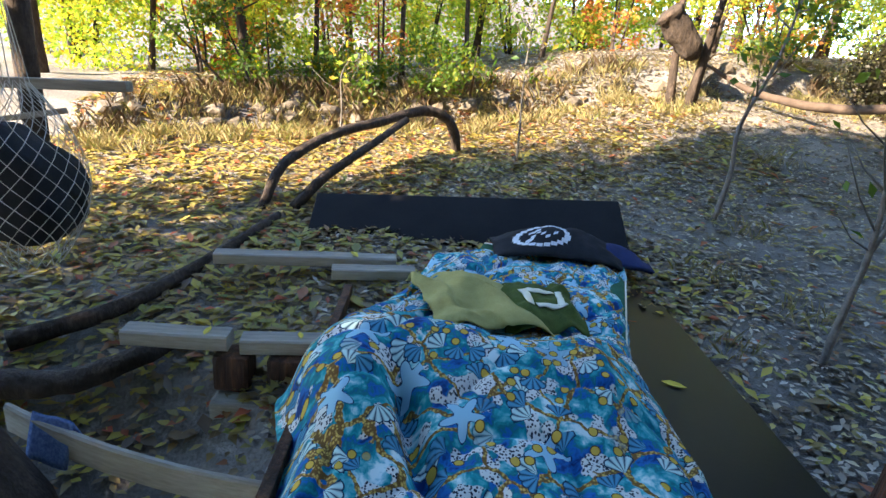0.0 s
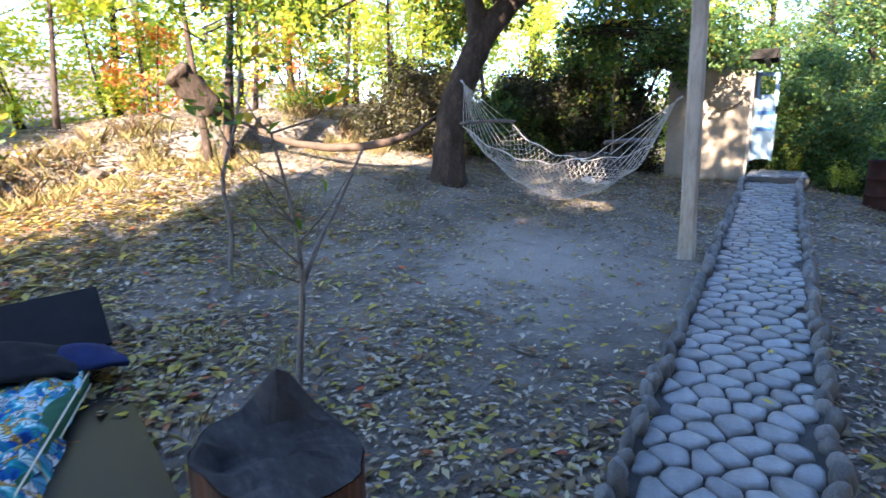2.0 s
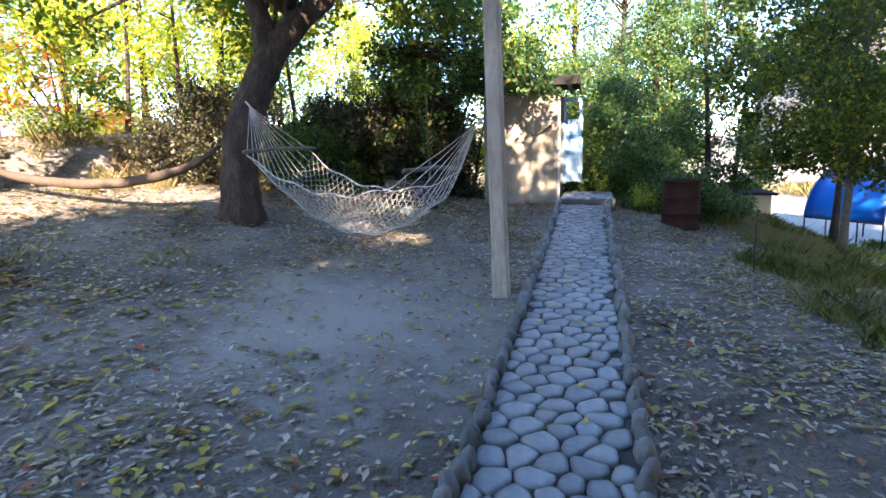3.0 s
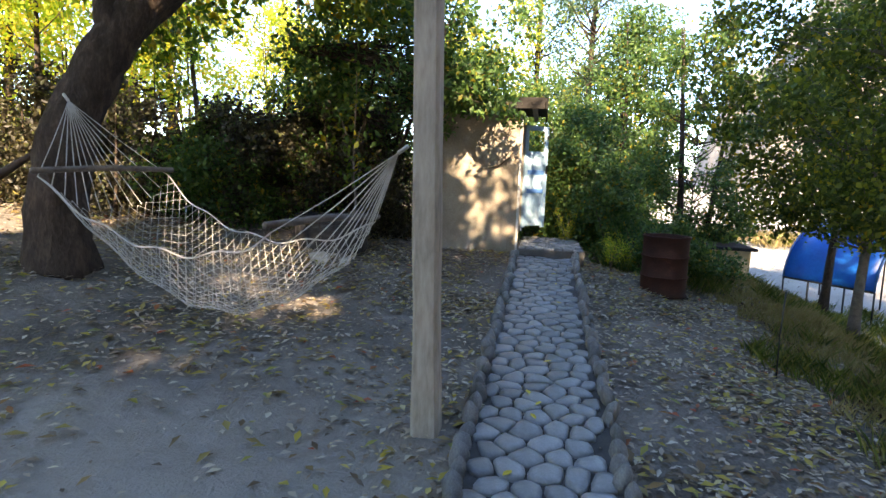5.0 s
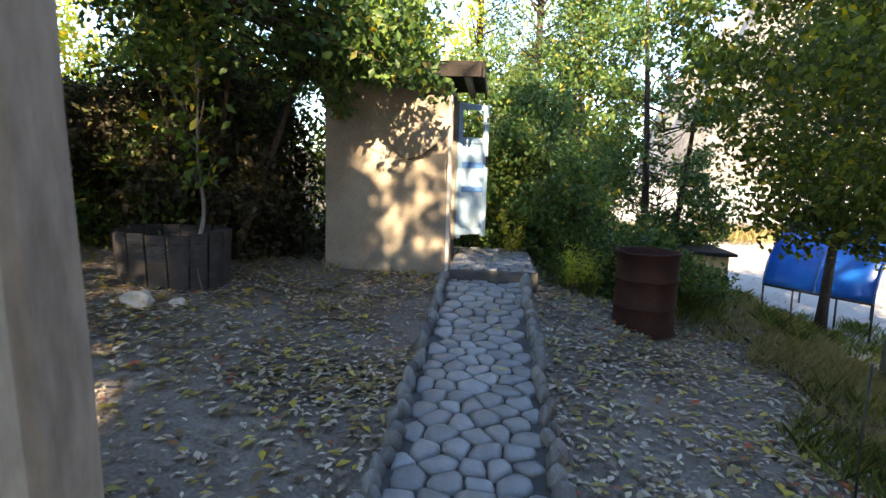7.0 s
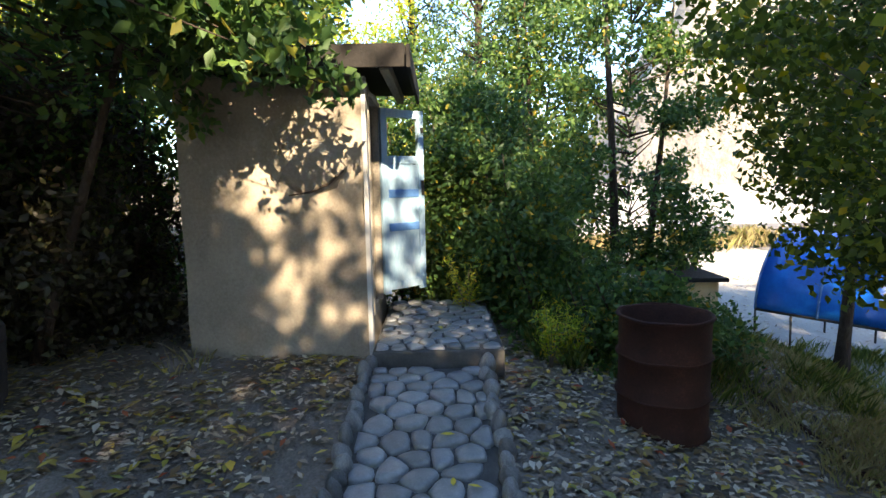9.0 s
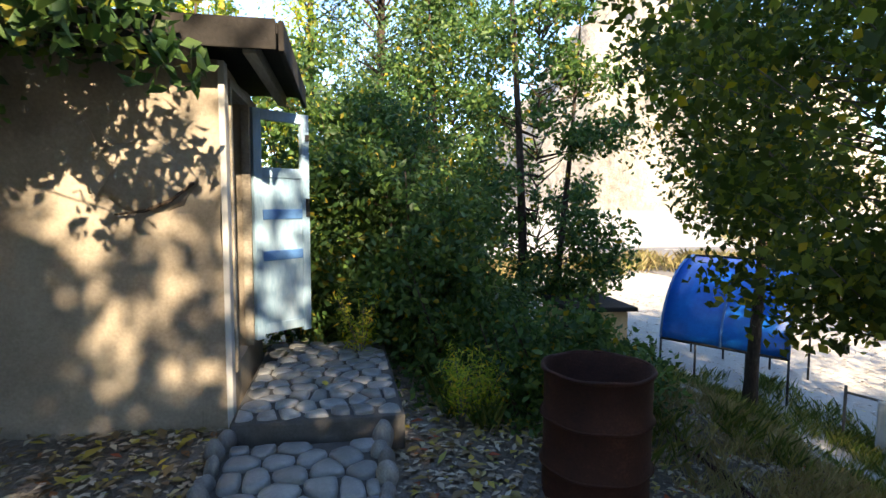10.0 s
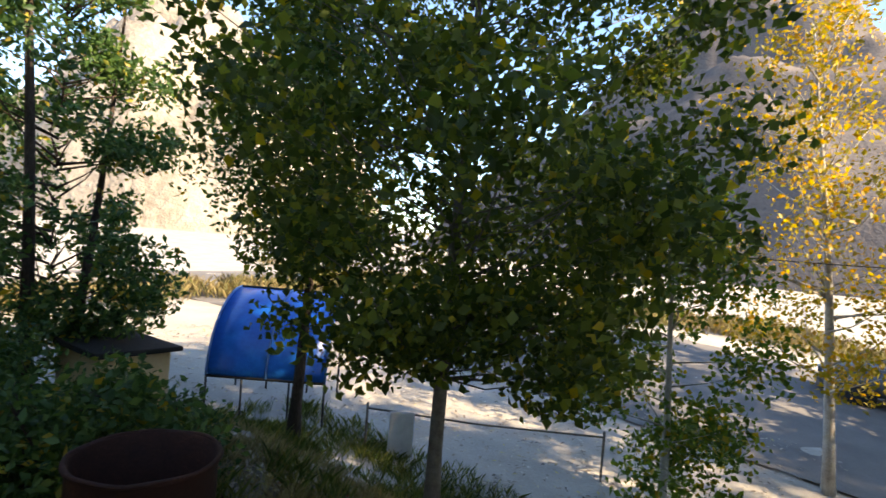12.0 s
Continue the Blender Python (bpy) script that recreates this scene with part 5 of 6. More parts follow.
row_of("young_tree", [(24, 12, 8), (27, 9, 7), (25, 5.5, 5.5)], "green tree beyond the hut", L_GREEN, 360, "far trees", crown=(1.9, 0.08, 1.0), count=7000, size=0.16, blob_r=0.8)

# trees on the bank to the yard
# TWIG grey on the trunk stands in for shade on pale bark
grow("birch", 13.2, -0.18, 6.6, 0.07, L_BIRCH, "birch with pale trunk coloured grey for shade and dark shaded green crown", 371, (1.8, 0.23, 1.0), 200, 42000, 0.072, TWIG, (0.1, 0.0), 0.42, droop=0.5, long=1.4, limb=0.11)
grow("pine_tree", 16.0, 0.0, 5.4, 0.08, L_DARK, "small dark tree in front of the yard", 372, (1.0, 0.46, 1.0), 64, 17000, 0.075, BARK, (0, 0), 0.6)
grow("birch", 12.75, -7.2, 7.4, 0.085, L_GOLD, "slender birch with white trunk and golden leaves", 373, (1.3, 0.25, 1.0), 46, 6000, 0.08, PALEBARK, (0.5, 0.6), 0.6, droop=0.4, long=1.5)
grow("birch", 13.3, -3.6, 4.4, 0.06, L_GREEN, "slender young birch on the bank", 374, (0.9, 0.1, 1.0), 34, 6000, 0.085, PALEBARK, (0.2, -0.2), 0.5, droop=0.4, long=1.45)

# tall unseen trees added behind the walk to cast shade across the garden
SHADE = "unseen tall leafy tree added to shade the ground"
for x, y, h, half, low, n, leaf, sd in ((-5.2, -2.0, 8.5, 2.6, 0.3, 16000, 0.2, 400), (-2.2, -3.6, 9.0, 2.8, 0.36, 17000, 0.2, 401), (1.4, -3.8, 8.2, 2.6, 0.42, 15000, 0.2, 402), (4.6, -3.8, 8.6, 2.6, 0.45, 11000, 0.2, 403), (3.2, -1.9, 8.2, 2.0, 0.62, 3200, 0.19, 412), (-7.4, -2.4, 8.0, 2.4, 0.25, 14000, 0.2, 411),
                                        (-7.5, -6.0, 11.0, 3.0, 0.15, 14000, 0.24, 404), (-3.5, -8.0, 12.0, 3.2, 0.15, 14000, 0.24, 405), (1.0, -8.5, 12.0, 3.2, 0.2, 14000, 0.24, 406), (5.2, -6.4, 12.5, 3.0, 0.3, 15000, 0.24, 407),
                                        (4.0, -15, 12, 3.4, 0.15, 12000, 0.26, 408), (9.0, -16, 11, 3.2, 0.15, 11000, 0.26, 409), (-2.0, -15, 13, 3.6, 0.15, 12000, 0.26, 410)):
    grow("unseen_shade_tree", x, y, h, 0.2, L_GREEN, SHADE, sd, (half, low, 1.0), 55, n, leaf, lean=(0.6, 0.8), blob_r=1.0, group="shade trees")
# more out-of-view crowns, each placed to block sun from one spot
grow("unseen_shade_tree", -3.3, -0.9, 7.2, 0.16, L_GREEN, "unseen leaning tree added to shade the bed", 420, (1.9, 0.6, 1.0), 46, 11000, 0.18, lean=(1.3, 2.5), blob_r=0.75, group="shade trees")
grow("unseen_shade_tree", -6.9, 0.3, 8.4, 0.17, L_GREEN, "unseen tall tree added to shade the leafy slope", 423, (1.6, 0.3, 1.0), 50, 12000, 0.18, lean=(0.3, 0.3), blob_r=0.8, group="shade trees")
grow("unseen_shade_tree", -4.6, -0.9, 11.0, 0.2, L_GREEN, "unseen tall tree added to shade the bare earth", 424, (2.4, 0.42, 1.0), 60, 12000, 0.19, lean=(0.3, 0.2), blob_r=0.9, group="shade trees")
grow("unseen_shade_tree", 3.0, -2.4, 9.4, 0.13, L_GREEN, "unseen leaning tree added to shade the hut wall", 425, (0.75, 0.68, 1.0), 30, 2600, 0.17, lean=(0.5, 4.6), blob_r=0.45, group="shade trees")
grow("unseen_shade_tree", 7.6, -2.8, 9.0, 0.16, L_GREEN, "unseen leaning tree added to shade the bushes", 422, (2.0, 0.58, 1.0), 44, 6000, 0.18, lean=(0.3, 2.6), blob_r=0.75, group="shade trees")
grow("unseen_shade_tree", 2.2, -1.7, 8.0, 0.15, L_GREEN, "unseen leaning tree added to shade the hut", 421, (1.3, 0.66, 1.0), 36, 6500, 0.17, lean=(0.3, 3.0), blob_r=0.6, group="shade trees")


# ---- litter and grass ----
def scatter(name, count, region, size, material, seed, label, flat=0.35, lift=0.012, keep=None):
    rng = np.random.RandomState(seed)
    v = []
    made = 0
    x0, x1, y0, y1 = region
    while made < count:
        x, y = rng.uniform(x0, x1), rng.uniform(y0, y1)
        if keep and rng.rand() > keep(x, y):
            continue
        made += 1
        s = size * rng.uniform(0.55, 1.35)
        w = s * rng.uniform(0.35, 0.6)
        a = rng.uniform(0, 6.283)
        tilt, roll = rng.normal() * flat, rng.normal() * flat
        dx, dy = math.cos(a), math.sin(a)
        z = ground_z(x, y) + lift + rng.rand() * 0.012
        p = [(-0.5, 0), (0, 0.5), (0.5, 0), (0, -0.5)]
        for i, (q, r) in enumerate(p):
            lx, ly = q * s, r * w
            v.append((x + dx * lx - dy * ly, y + dy * lx + dx * ly, z + max(0.0, 0.5 * (abs(tilt) * s) * (q + 0.5)) + abs(r) * w * (0.25 + 0.5 * abs(roll))))
    ob = quads(name, np.array(v), material)
    tagged(ob, label, "leaves", kind="stuff")


def on_garden(x, y):
    u, v = uv_at(x, y)
    if -0.44 < v < 0.4 and u < PATH_END:
        return 0.03
    if beyond(x, y) > 1.2:
        return 0.5
    d = 0.45 + 0.55 * smooth(5.5, 1.0, x) + 0.25 * smooth(6.5, 9.0, x)
    d *= 0.3 + 0.9 * max(0.0, 0.5 + noise.noise((x * 0.8, y * 0.8, 3)))
    bare = math.exp(-((x - 5.6) ** 2 / 2.2 + (y - 3.3) ** 2 / 1.6))
    return max(0.0, d * (1 - 0.9 * bare))


def on_slope(x, y):
    if beyond(x, y) > 1.5:
        return 0.25
    k = smooth(2.6, -0.8, x + 0.7 * noise.noise((x, y, 0))) + 0.55 * smooth(5.0, 6.6, y)
    return min(1.0, k) * (0.35 + 0.9 * max(0.0, 0.5 + noise.noise((x * 1.1, y * 1.1, 8))))


scatter("leaf_litter", 34000, (-5, 14, -2.5, 11), 0.085, L_LITTER, 1, "yellow, brown and green fallen leaves over the earth", keep=on_garden)
scatter("leaf_litter", 20000, (-5, 4, 2.0, 9.5), 0.11, L_LITTER, 2, "thick yellow and brown fallen leaves on the slope", keep=on_slope)
scatter("leaf_litter", 80000, (-1, 15, -2.5, 9), 0.06, L_DULL, 3, "dull dry leaf fragments over the earth", keep=on_garden)
scatter("leaf_litter", 15000, (-5, 13, 8, 12.5), 0.09, L_DULL, 4, "dry leaf litter on the terrace", keep=lambda x, y: 1.0 if beyond(x, y) > 0 else 0.1)


scatter("leaf_litter", 7000, (13, 24, -9, 3), 0.075, L_DULL, 6, "dry leaves and grit over the pale yard", keep=lambda x, y: 1.0 if uv_at(x, y)[1] < -3 else 0.0)


def grass(name, spots, count, height, material, seed, label):
    rng = np.random.RandomState(seed)
    v = []
    for cx, cy, r in spots:
        for _ in range(int(count * r * r) + 30):
            a, d = rng.uniform(0, 6.283), r * math.sqrt(rng.rand())
            x, y = cx + d * math.cos(a), cy + d * math.sin(a)
            z = ground_z(x, y) - 0.01
            h = height * rng.uniform(0.5, 1.3)
            lx, ly = rng.normal() * 0.35 * h, rng.normal() * 0.35 * h
            w = 0.0026
            b = rng.uniform(0, 3.14)
            bx, by = w * math.cos(b), w * math.sin(b)
            v += [(x, y, z), (x + lx * 0.35 + bx, y + ly * 0.35 + by, z + h * 0.55), (x + lx, y + ly, z + h), (x + lx * 0.35 - bx, y + ly * 0.35 - by, z + h * 0.55)]
    ob = quads(name, np.array(v), material)
    tagged(ob, label, "grass", kind="stuff")


rg = random.Random(77)
strip = []
for i in range(90):
    a, b = TERRACE[1 + i % 4], TERRACE[2 + i % 4]
    p = a.lerp(b, rg.random())
    strip.append((p.x + rg.uniform(-0.4, 0.4), p.y + rg.uniform(-0.9, 0.7), rg.uniform(0.1, 0.35)))
grass("dry_grass", strip, 1500, 0.16, L_DRY, 5, "straw-coloured dry grass along the terrace foot")
bramble = []
for i in range(55):
    k = rg.choice((1, 2, 2, 3, 3, 4, 5, 6))
    p = TERRACE[k].lerp(TERRACE[k + 1], rg.random())
    bramble.append((p.x + rg.uniform(-0.2, 0.2), p.y + rg.uniform(-0.1, 0.9), rg.uniform(0.12, 0.4)))
grass("dry_bramble", bramble, 800, 0.27, leaf_mat("bramble_stalks", [(0.0, (0.10, 0.065, 0.04)), (0.6, (0.2, 0.135, 0.075)), (1.0, (0.16, 0.16, 0.05))], 0.2), 15, "tangled brown dead stalks along the terrace")
bank = []
for i in range(150):
    u, v = rg.uniform(2, 12), rg.uniform(-6.5, -2.4)
    p = ORIGIN + DU * u + DV * v
    bank.append((p.x, p.y, rg.uniform(0.15, 0.4)))
grass("bank_grass", bank, 1500, 0.17, L_GRASS, 6, "long tangled green and straw grass on the bank")
straw = []
for i in range(170):
    p = ORIGIN + DU * rg.uniform(1.5, 11.5) + DV * rg.uniform(-4.6, -2.55)
    straw.append((p.x, p.y, rg.uniform(0.12, 0.32)))
grass("bank_straw", straw, 1900, 0.12, L_DRY, 16, "short straw-coloured grass along the top of the bank")
grass("grass_tuft", [(13.0, 3.1, 0.12), (13.3, 3.2, 0.12), (13.25, 2.9, 0.14), (12.85, 2.85, 0.1), (13.6, 3.25, 0.14)], 7000, 0.22, L_GRASS, 7, "tall tufts of fresh grass beside the platform")
grass("grass_tuft", [(2.1, 3.6, 0.25), (2.9, 4.4, 0.2), (2.5, 3.0, 0.2), (1.8, 2.5, 0.15), (4.2, 6.4, 0.3), (11.3, 5.5, 0.2), (5.0, 5.4, 0.25)], 500, 0.12, L_DRY, 8, "short dry grass tufts in the bare earth")

# ---- yard below ----
def build_awning():
    t = empty("awning", pose(18.68, -0.83, -0.36, 0, 0, -123.5), "curved blue sheet awning on thin dark metal legs", "awning")
    bm = bmesh.new()
    n, w, r = 14, 1.75, 1.3
    rows = []
    for i in range(n + 1):
        a = math.pi * 0.5 * i / n
        rows.append([bm.verts.new((x, -r * math.cos(a), 0.55 + 1.2 * math.sin(a))) for x in (-w / 2, -w / 4, 0, w / 4, w / 2)])
    for a, b in zip(rows, rows[1:]):
        for k in range(4):
            bm.faces.new((a[k], a[k + 1], b[k + 1], b[k]))
    ob = part("sheet", bm, BLUESHEET, t, "bright blue curved sheet", True)
    s = ob.modifiers.new("thickness", "SOLIDIFY")
    s.thickness = 0.012
    for x in (-w / 2, 0, w / 2):
        pts = [(x, -r * math.cos(math.pi * 0.5 * i / 10) * 1.01, 0.55 + 1.215 * math.sin(math.pi * 0.5 * i / 10)) for i in range(11)]
        tube("rib", pts, 0.02, BLUEPAINT, t, 6)
    tube("front_bar", [(-w / 2, -r, 0.54), (w / 2, -r, 0.54)], 0.022, DARKMETAL, t, 6)
    tube("top_bar", [(-w / 2, 0, 1.76), (w / 2, 0, 1.76)], 0.022, DARKMETAL, t, 6)
    for x in (-w / 2, -w / 5, w / 5, w / 2):
        tube("leg", [(x, -r, 0.55), (x, -r + 0.02, -0.1)], 0.018, DARKMETAL, t, 6)
        tube("back_leg", [(x, 0, 1.75), (x, 0.05, -0.1)], 0.018, DARKMETAL, t, 6)


build_awning()
shed = empty("clay_shed", pose(17.65, 1.85, ground_z(17.65, 1.85), 0, 0, 20), "low tan clay shed with a ragged thatched lid", "shed")
part("body", block(0, 0, 0.5, 1.2, 0.85, 1.3, 0.03), CLAY, shed)
bm = block(0, 0, 1.18, 1.4, 1.05, 0.07, 0.02)
for vtx in bm.verts:
    vtx.co.z += 0.04 * noise.noise(vtx.co * 3)
part("lid", bm, ROOFING, shed, "ragged dark thatch lid")

# strips of road and meadow
def strip_sheet(name, a, b, width, material, label, lift, kind="structure"):
    a, b = Vector(a), Vector(b)
    d = (b - a).normalized()
    nrm = Vector((-d.y, d.x))
    bm = bmesh.new()
    n = 60
    rows = []
    for i in range(n + 1):
        p = a.lerp(b, i / n)
        row = []
        for k in range(9):
            q = p + nrm * width * (k / 8 - 0.5 + 0.02 * noise.noise((i * 0.7, k, 1)))
            row.append(bm.verts.new((q.x, q.y, ground_z(q.x, q.y) + lift)))
        rows.append(row)
    for r, s in zip(rows, rows[1:]):
        for k in range(8):
            bm.faces.new((r[k], r[k + 1], s[k + 1], s[k]))
    ob = part(name, bm, material, None, smooth=True)
    tagged(ob, label, name, kind=kind)


strip_sheet("road", (3, -16.5), (40, -2.5), 10.0, ASPHALT, "grey packed earth road below the garden", 0.03)
meadow = []
for i in range(170):
    p = Vector((5, -27)).lerp(Vector((46, -9)), rg.random())
    meadow.append((p.x + rg.uniform(-2, 2), p.y + rg.uniform(-2.2, 2.2), rg.uniform(0.5, 1.1)))
for i in range(45):
    p = Vector((27, 6)).lerp(Vector((34, -9)), rg.random())
    meadow.append((p.x + rg.uniform(-2, 2), p.y + rg.uniform(-1, 1), rg.uniform(0.5, 1.1)))
grass("meadow_grass", meadow, 190, 0.5, L_DRY, 9, "golden dry meadow grass beside the road")

# parked car at the road's edge
def build_car():
    t = empty("car", pose(13.6, -15.2, ground_z(13.6, -15.2), 0, 0, 205), "dark grey car parked beside the road", "car")
    bm = bmesh.new()
    prof = [(-2.1, 0.35), (-2.15, 0.75), (-1.9, 0.95), (-0.9, 1.0), (-0.3, 1.42), (0.9, 1.45), (1.6, 1.0), (2.1, 0.9), (2.15, 0.4)]
    left = [bm.verts.new((x, -0.8 if z < 1.1 else -0.65, z)) for x, z in prof]
    right = [bm.verts.new((x, 0.8 if z < 1.1 else 0.65, z)) for x, z in prof]
    for i in range(len(prof)):
        j = (i + 1) % len(prof)
        bm.faces.new((left[i], left[j], right[j], right[i]))
    bm.faces.new(left[::-1])
    bm.faces.new(right)
    bmesh.ops.bevel(bm, geom=list(bm.edges), offset=0.05, segments=2, affect="EDGES")
    part("body", bm, CHROME, t, smooth=True)
    part("bumper", block(-2.16, 0, 0.45, 0.12, 1.55, 0.14, 0.03), DARKMETAL, t)
    part("grille", block(-2.15, 0, 0.7, 0.05, 0.8, 0.14, 0.01), RUBBER, t)
    for y in (-0.6, 0.6):
        part("headlight", block(-2.13, y, 0.72, 0.06, 0.26, 0.14, 0.02), WHITEPRINT, t, "pale headlight")
    part("windscreen", block(-0.62, 0, 1.2, 0.03, 1.2, 0.5, 0.01, pose(0, 0, 0, 0, 0, 0)), RUBBER, t, "dark windscreen")
    for x in (-1.35, 1.35):
        for y in (-0.78, 0.78):
            tube("wheel", [(x, y - 0.09, 0.31), (x, y + 0.09, 0.31)], 0.31, RUBBER, t, 18)


build_car()

# ---- hills ----
def hill(name, cx, cy, rx, ry, h, material, label, seed, steep=1.6, n=70):
    verts = []
    for j in range(n + 1):
        for i in range(n + 1):
            x, y = (i / n - 0.5) * 2, (j / n - 0.5) * 2
            k = max(0.0, 1 - math.hypot(x, y)) ** (1 / steep)
            q = Vector((cx + x * rx, cy + y * ry, 0))
            ridge = 1 + 0.35 * noise.fractal(Vector((x * 2.3, y * 2.3, seed)), 1.0, 2.1, 5) - 0.2 * abs(noise.noise((x * 5, y * 5, seed)))
            verts.append((q.x, q.y, -3 + h * k * ridge))
    faces = [(j * (n + 1) + i, j * (n + 1) + i + 1, (j + 1) * (n + 1) + i + 1, (j + 1) * (n + 1) + i) for j in range(n) for i in range(n)]
    ob = raw(name, verts, faces, material, None, True)
    tagged(ob, label, "hill", kind="structure")


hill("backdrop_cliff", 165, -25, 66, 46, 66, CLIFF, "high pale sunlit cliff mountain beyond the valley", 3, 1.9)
hill("backdrop_hill", 70, -110, 85, 55, 62, GREYHILL, "bare hillside, half shade put into its grey colour", 5, 1.2)
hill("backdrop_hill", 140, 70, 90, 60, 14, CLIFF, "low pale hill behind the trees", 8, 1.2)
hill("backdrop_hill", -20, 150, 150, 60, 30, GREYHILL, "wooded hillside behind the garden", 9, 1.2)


# ---- small things ----
stake = empty("stake", pose(10.0, 0.75, ground_z(10.0, 0.75) - 0.05), "thin dark metal stake standing in the earth", "stake")
tube("rod", [(0, 0, 0), (0.02, 0.01, 0.45), (0.05, 0.0, 0.85)], 0.007, DARKMETAL, stake, 6)
hose = empty("water_pipe", pose(10, -1, 0.1), "dark rusty water pipe along the top of the bank", "pipe")
run = []
for i in range(26):
    p = ORIGIN + DU * (0.5 + i * 0.4) + DV * (-2.75 + 0.05 * noise.noise((i * 0.4, 0, 0)))
    run.append((p.x, p.y, ground_z(p.x, p.y) + 0.02))
tube("pipe", to_local(run, hose), 0.018, RUST, hose, 8)
line = empty("power_cable", pose(13, -6, 3), "thin black cable crossing over the yard", "cable")
tube("wire", to_local(spline([(22.0, 0.0, 3.4), (17.0, -3.2, 2.75), (11.5, -6.9, 2.6), (5.0, -11.5, 3.2)], 8), line), 0.009, RUBBER, line, 5)
rail = empty("fence_rail", pose(15.2, -2.5, -0.3), "low dark pole fence at the yard's edge", "fence")
pts = [(16.2, -1.1), (15.3, -2.4), (14.4, -3.9)]
tube("pole", to_local([(x, y, ground_z(x, y) + 0.62) for x, y in pts], rail), 0.014, TWIG, rail, 7, 0.2)
for x, y in (pts[0], pts[-1]):
    tube("fence_post", to_local([(x, y, ground_z(x, y) - 0.1), (x, y, ground_z(x, y) + 0.7)], rail), 0.018, TWIG, rail, 7, 0.2)
towel = cloth("hanging_cloth", 0.34, 0.62, 10, 14, lambda x, y: 0.02 * noise.noise((x * 9, y * 5, 0)), surface("pale_cloth", [(0.3, (0.42, 0.45, 0.5)), (0.7, (0.6, 0.62, 0.66))], 9, 0.95, 0.4, 90), None, None, 0.008)
towel.matrix_world = pose(15.85, -1.45, ground_z(15.85, -1.45) + 0.36, 90, 0, 60)
tagged(towel, "pale grey cloth hung over the pole fence", "cloth")
chain = empty("chain", pose(-2.2, 1.75, 0.5), "rusty dark chain hanging beside the bed", "chain")
link = None
for i in range(16):
    ring = [(0.014 * math.cos(a), 0.0, 0.026 * math.sin(a)) for a in [k * math.pi / 5 for k in range(11)]]
    if link is None:
        link = tube("link", ring, 0.004, RUST, chain, 5)
        ob = link
    else:
        ob = new("link", link.data)
        ob.parent = chain
    ob.matrix_local = pose(0.03 * math.sin(i * 0.3) + 0.004 * i, 0, 0.35 - 0.04 * i, 0, 0, 90 * (i % 2))


def loose_leaf(x, y, z, a, s, mat):
    v = [(-0.5, 0, 0), (-0.15, 0.17, 0.05), (0.2, 0.16, 0.04), (0.5, 0, 0.02), (0.2, -0.16, 0.05), (-0.15, -0.17, 0.04), (0, 0, -0.01)]
    ob = raw("fallen_leaf", [tuple(c * s for c in p) for p in v], [(0, 6, 1), (1, 6, 2), (2, 6, 3), (3, 6, 4), (4, 6, 5), (5, 6, 0)], mat)
    ob.matrix_world = pose(x, y, z, 4, 3, a)
    tagged(ob, "single yellow fallen leaf lying flat", "leaf", "loose leaves")


YLEAF = surface("yellow_leaf", [(0.3, (0.5, 0.36, 0.03)), (0.7, (0.62, 0.5, 0.08))], 20, 0.6, 0.3, 80)
RLEAF = surface("red_brown_leaf", [(0.3, (0.3, 0.06, 0.02)), (0.7, (0.45, 0.13, 0.05))], 20, 0.7, 0.3, 80)
rl = random.Random(55)
for x, y, z, s in ((1.3, 3.1, 0.42, 0.09), (1.2, 2.0, 0.42, 0.13), (0.9, 2.9, 0.62, 0.08), (-0.9, 3.4, 0.47, 0.1), (-0.65, 3.36, 0.47, 0.12), (-1.3, 2.29, 0.352, 0.1), (-0.8, 2.35, 0.333, 0.09)):
    loose_leaf(x, y, z, rl.uniform(0, 360), s, YLEAF)
for i in range(16):
    u, w = rl.uniform(-1, 7.5), rl.uniform(-0.32, 0.32)
    p = ORIGIN + DU * u + DV * w
    loose_leaf(p.x, p.y, path_z(u) + 0.042, rl.uniform(0, 360), rl.uniform(0.06, 0.1), YLEAF)
for x, y in ((4.0, 3.9), (3.2, 4.6), (10.6, 1.6), (2.6, 5.2), (1.0, 5.3), (-1.2, 5.2)):
    loose_leaf(x, y, ground_z(x, y) + 0.03, rl.uniform(0, 360), 0.15, RLEAF)
loose_leaf(12.5, 3.9, 1.075, 30, 0.12, YLEAF)

# ---- beside the hut ----
tub = empty("wooden_tub", pose(9.95, 6.2, ground_z(9.95, 6.2) - 0.03, 0, 0, 15), "old dark wooden tub standing in the shade", "tub")
for i in range(18):
    a = 2 * math.pi * i / 18
    part("stave", block(0.47, 0, 0.26 + 0.012 * math.sin(5 * i), 0.03, 0.158, 0.52, 0.006, Matrix.Rotation(a, 4, "Z") @ Matrix.Rotation(0.06, 4, "Y")), STUMPTOP, tub)
for z, r in ((0.12, 0.482), (0.40, 0.507)):
    tube("hoop", [(r * math.cos(k * math.pi / 18), r * math.sin(k * math.pi / 18), z) for k in range(37)], 0.008, RUST, tub, 5)
bm = bmesh.new()
bmesh.ops.create_circle(bm, cap_ends=True, radius=0.46, segments=24)
bmesh.ops.translate(bm, verts=bm.verts, vec=(0, 0, 0.2))
part("earth_fill", bm, DIRT, tub, "dark earth inside")
PALEROCK = surface("pale_rock", [(0.3, (0.3, 0.27, 0.22)), (0.7, (0.55, 0.51, 0.44))], 6, 0.9, 0.7, 40)
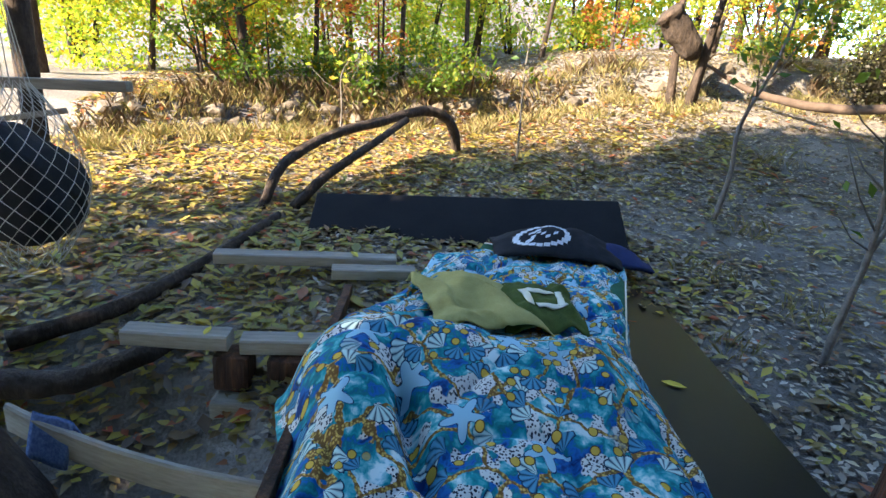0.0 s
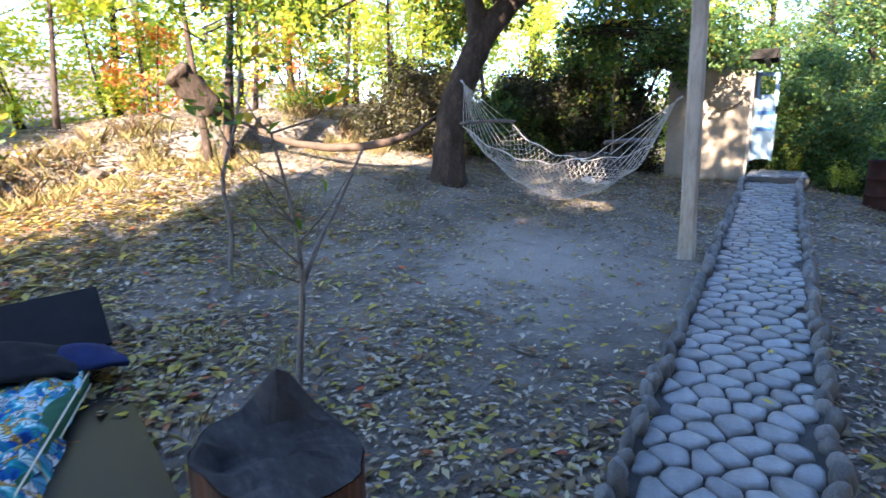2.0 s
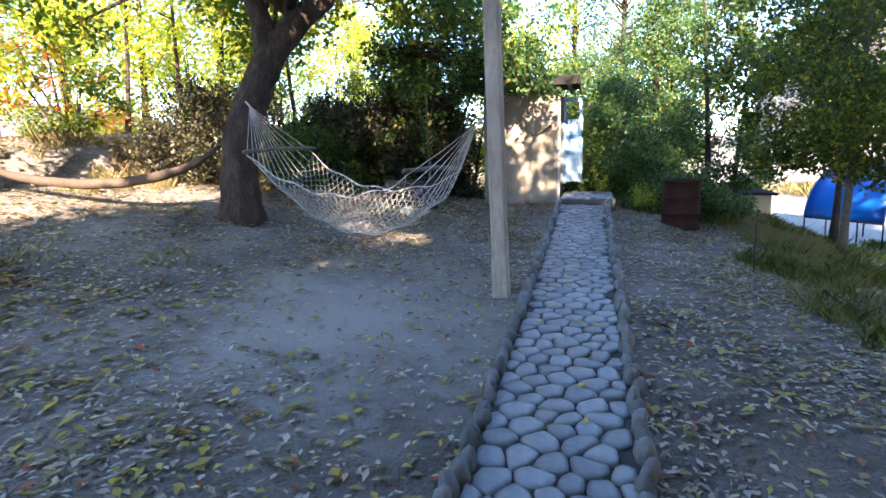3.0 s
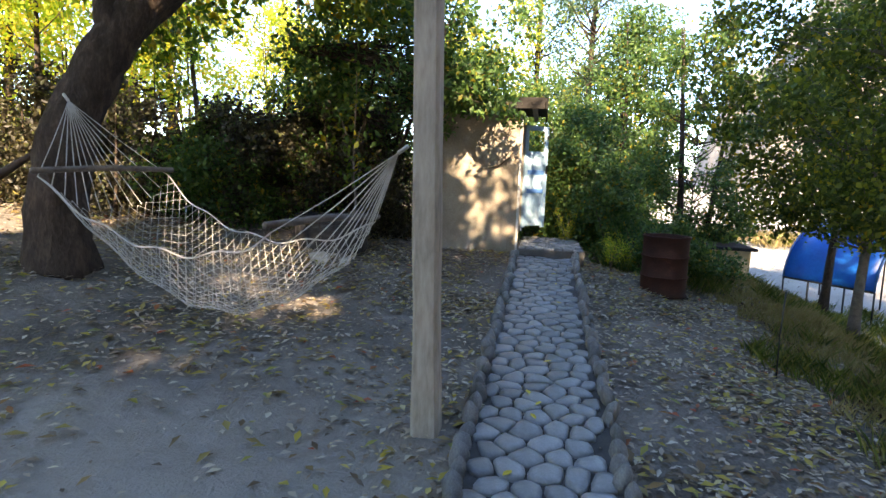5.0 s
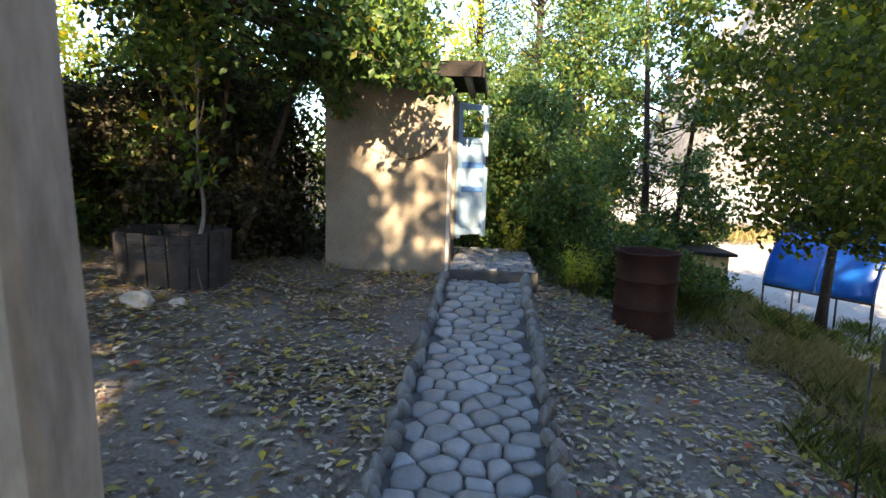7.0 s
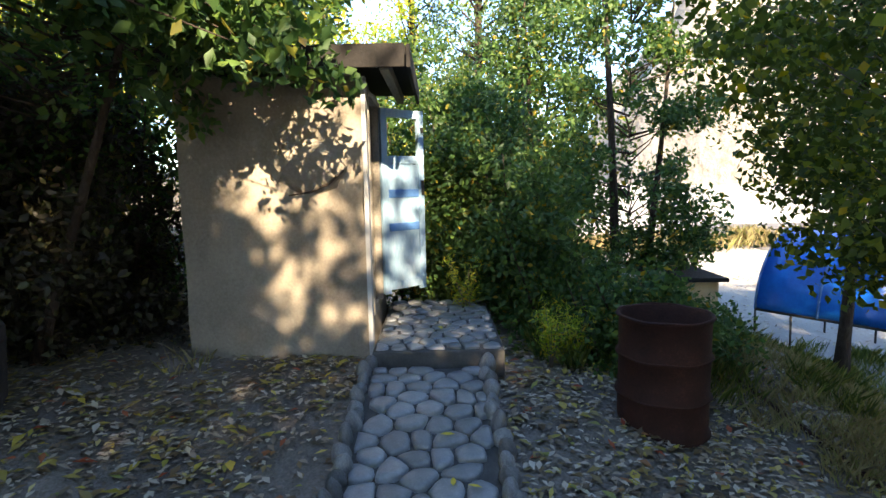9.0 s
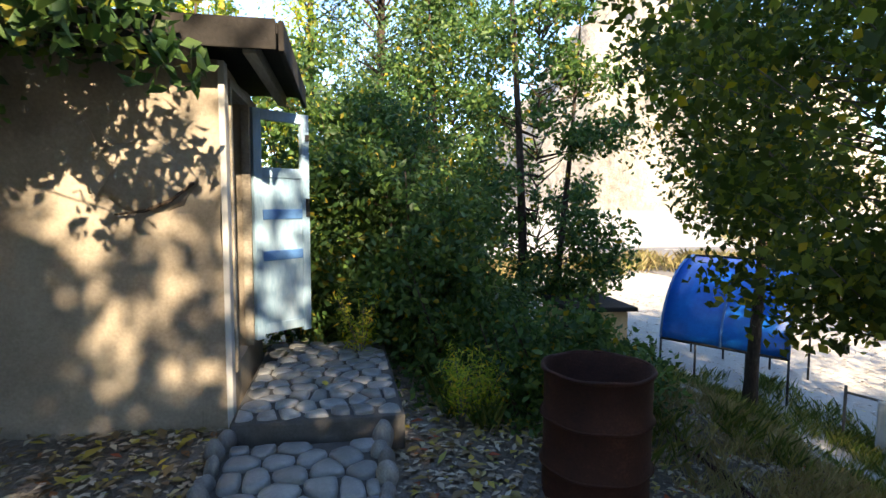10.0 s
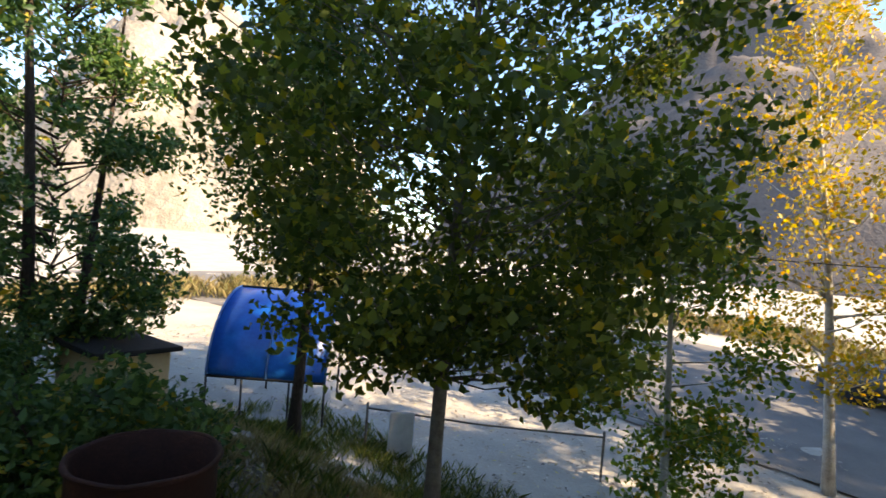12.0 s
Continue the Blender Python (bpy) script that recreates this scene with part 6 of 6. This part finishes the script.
for x, y, r in ((9.22, 5.72, 0.12), (9.42, 5.5, 0.07)):
    bm = bmesh.new()
    bmesh.ops.create_icosphere(bm, subdivisions=3, radius=1)
    for vtx in bm.verts:
        vtx.co *= 1 + 0.4 * noise.noise(vtx.co * 1.4 + Vector((x, 0, 0)))
        vtx.co.z *= 0.75
    bmesh.ops.scale(bm, verts=bm.verts, vec=(r, r, r))
    ob = part("rock", bm, PALEROCK)
    ob.matrix_world = pose(x, y, ground_z(x, y) + r * 0.4, 0, 0, 30)
    tagged(ob, "pale angular rock lying on the leafy earth", "rock")
sapling(9.87, 5.75, [(0, 0, 0), (-0.06, 0, 0.35), (0.05, 0, 0.75), (0.02, 0.02, 1.3), (0.1, 0.05, 2.2)], 0.03, "young pale-stemmed tree before the dark brushwood", 160, 61)


def feathery(x, y, h, seed):
    """A soft upright plume of fine foliage on a thin stem."""
    z = ground_z(x, y) - 0.02
    ob = empty("feathery_plant", pose(x, y, z), "feathery yellow-green garden plant catching the sun", "plant", "feathery plants")
    rng = random.Random(seed)
    v, f, mids = [], [], []
    for i in range(9):
        tip = Vector((rng.uniform(-0.16, 0.16), rng.uniform(-0.16, 0.16), h * rng.uniform(0.55, 1.0)))
        tube_data([(0, 0, 0), (tip.x * 0.3, tip.y * 0.3, tip.z * 0.5), tip], [0.006, 0.004, 0.001], 4, v, f)
        mids += [tuple(tip), tuple(tip * 0.75), tuple(tip * 0.5)]
    tagged(raw("stems", v, f, TWIG, ob, True), kind="stuff")
    leaves("foliage", mids, 0.075, 700, 0.05, L_YELLOW, ob, seed, squash=1.3, long=5.0)


for x, y, h, sd in ((12.72, 3.0, 0.62, 72), (12.98, 2.84, 0.5, 73), (13.4, 3.95, 0.7, 74)):
    feathery(x, y, h, sd)

# leafy sprays reaching over the hut's roof
spray = empty("walnut_bough", pose(9.6, 6.6, 3.7), "low leafy walnut bough reaching over the hut roof", "bough")
rng = random.Random(88)
v, f, tips = [], [], []
for i in range(26):
    tip = Vector((rng.uniform(10.6, 11.4), rng.uniform(4.1, 5.6), rng.uniform(2.8, 3.4)))
    root = Vector((9.6, 6.6, 3.7))
    mid = root.lerp(tip, 0.6) + Vector((0, 0, rng.uniform(0.1, 0.35)))
    tube_data(to_local(spline([root, mid, tip], 3), spray), [0.022, 0.018, 0.014, 0.011, 0.008, 0.005, 0.003], 5, v, f)
    tips += [tip, mid.lerp(tip, 0.5)]
tagged(raw("branchwork", v, f, BARK, spray, True), kind="stuff")
leaves("foliage", to_local(tips, spray), 0.24, 2600, 0.09, L_DARK, spray, 89, droop=0.5, long=1.8)
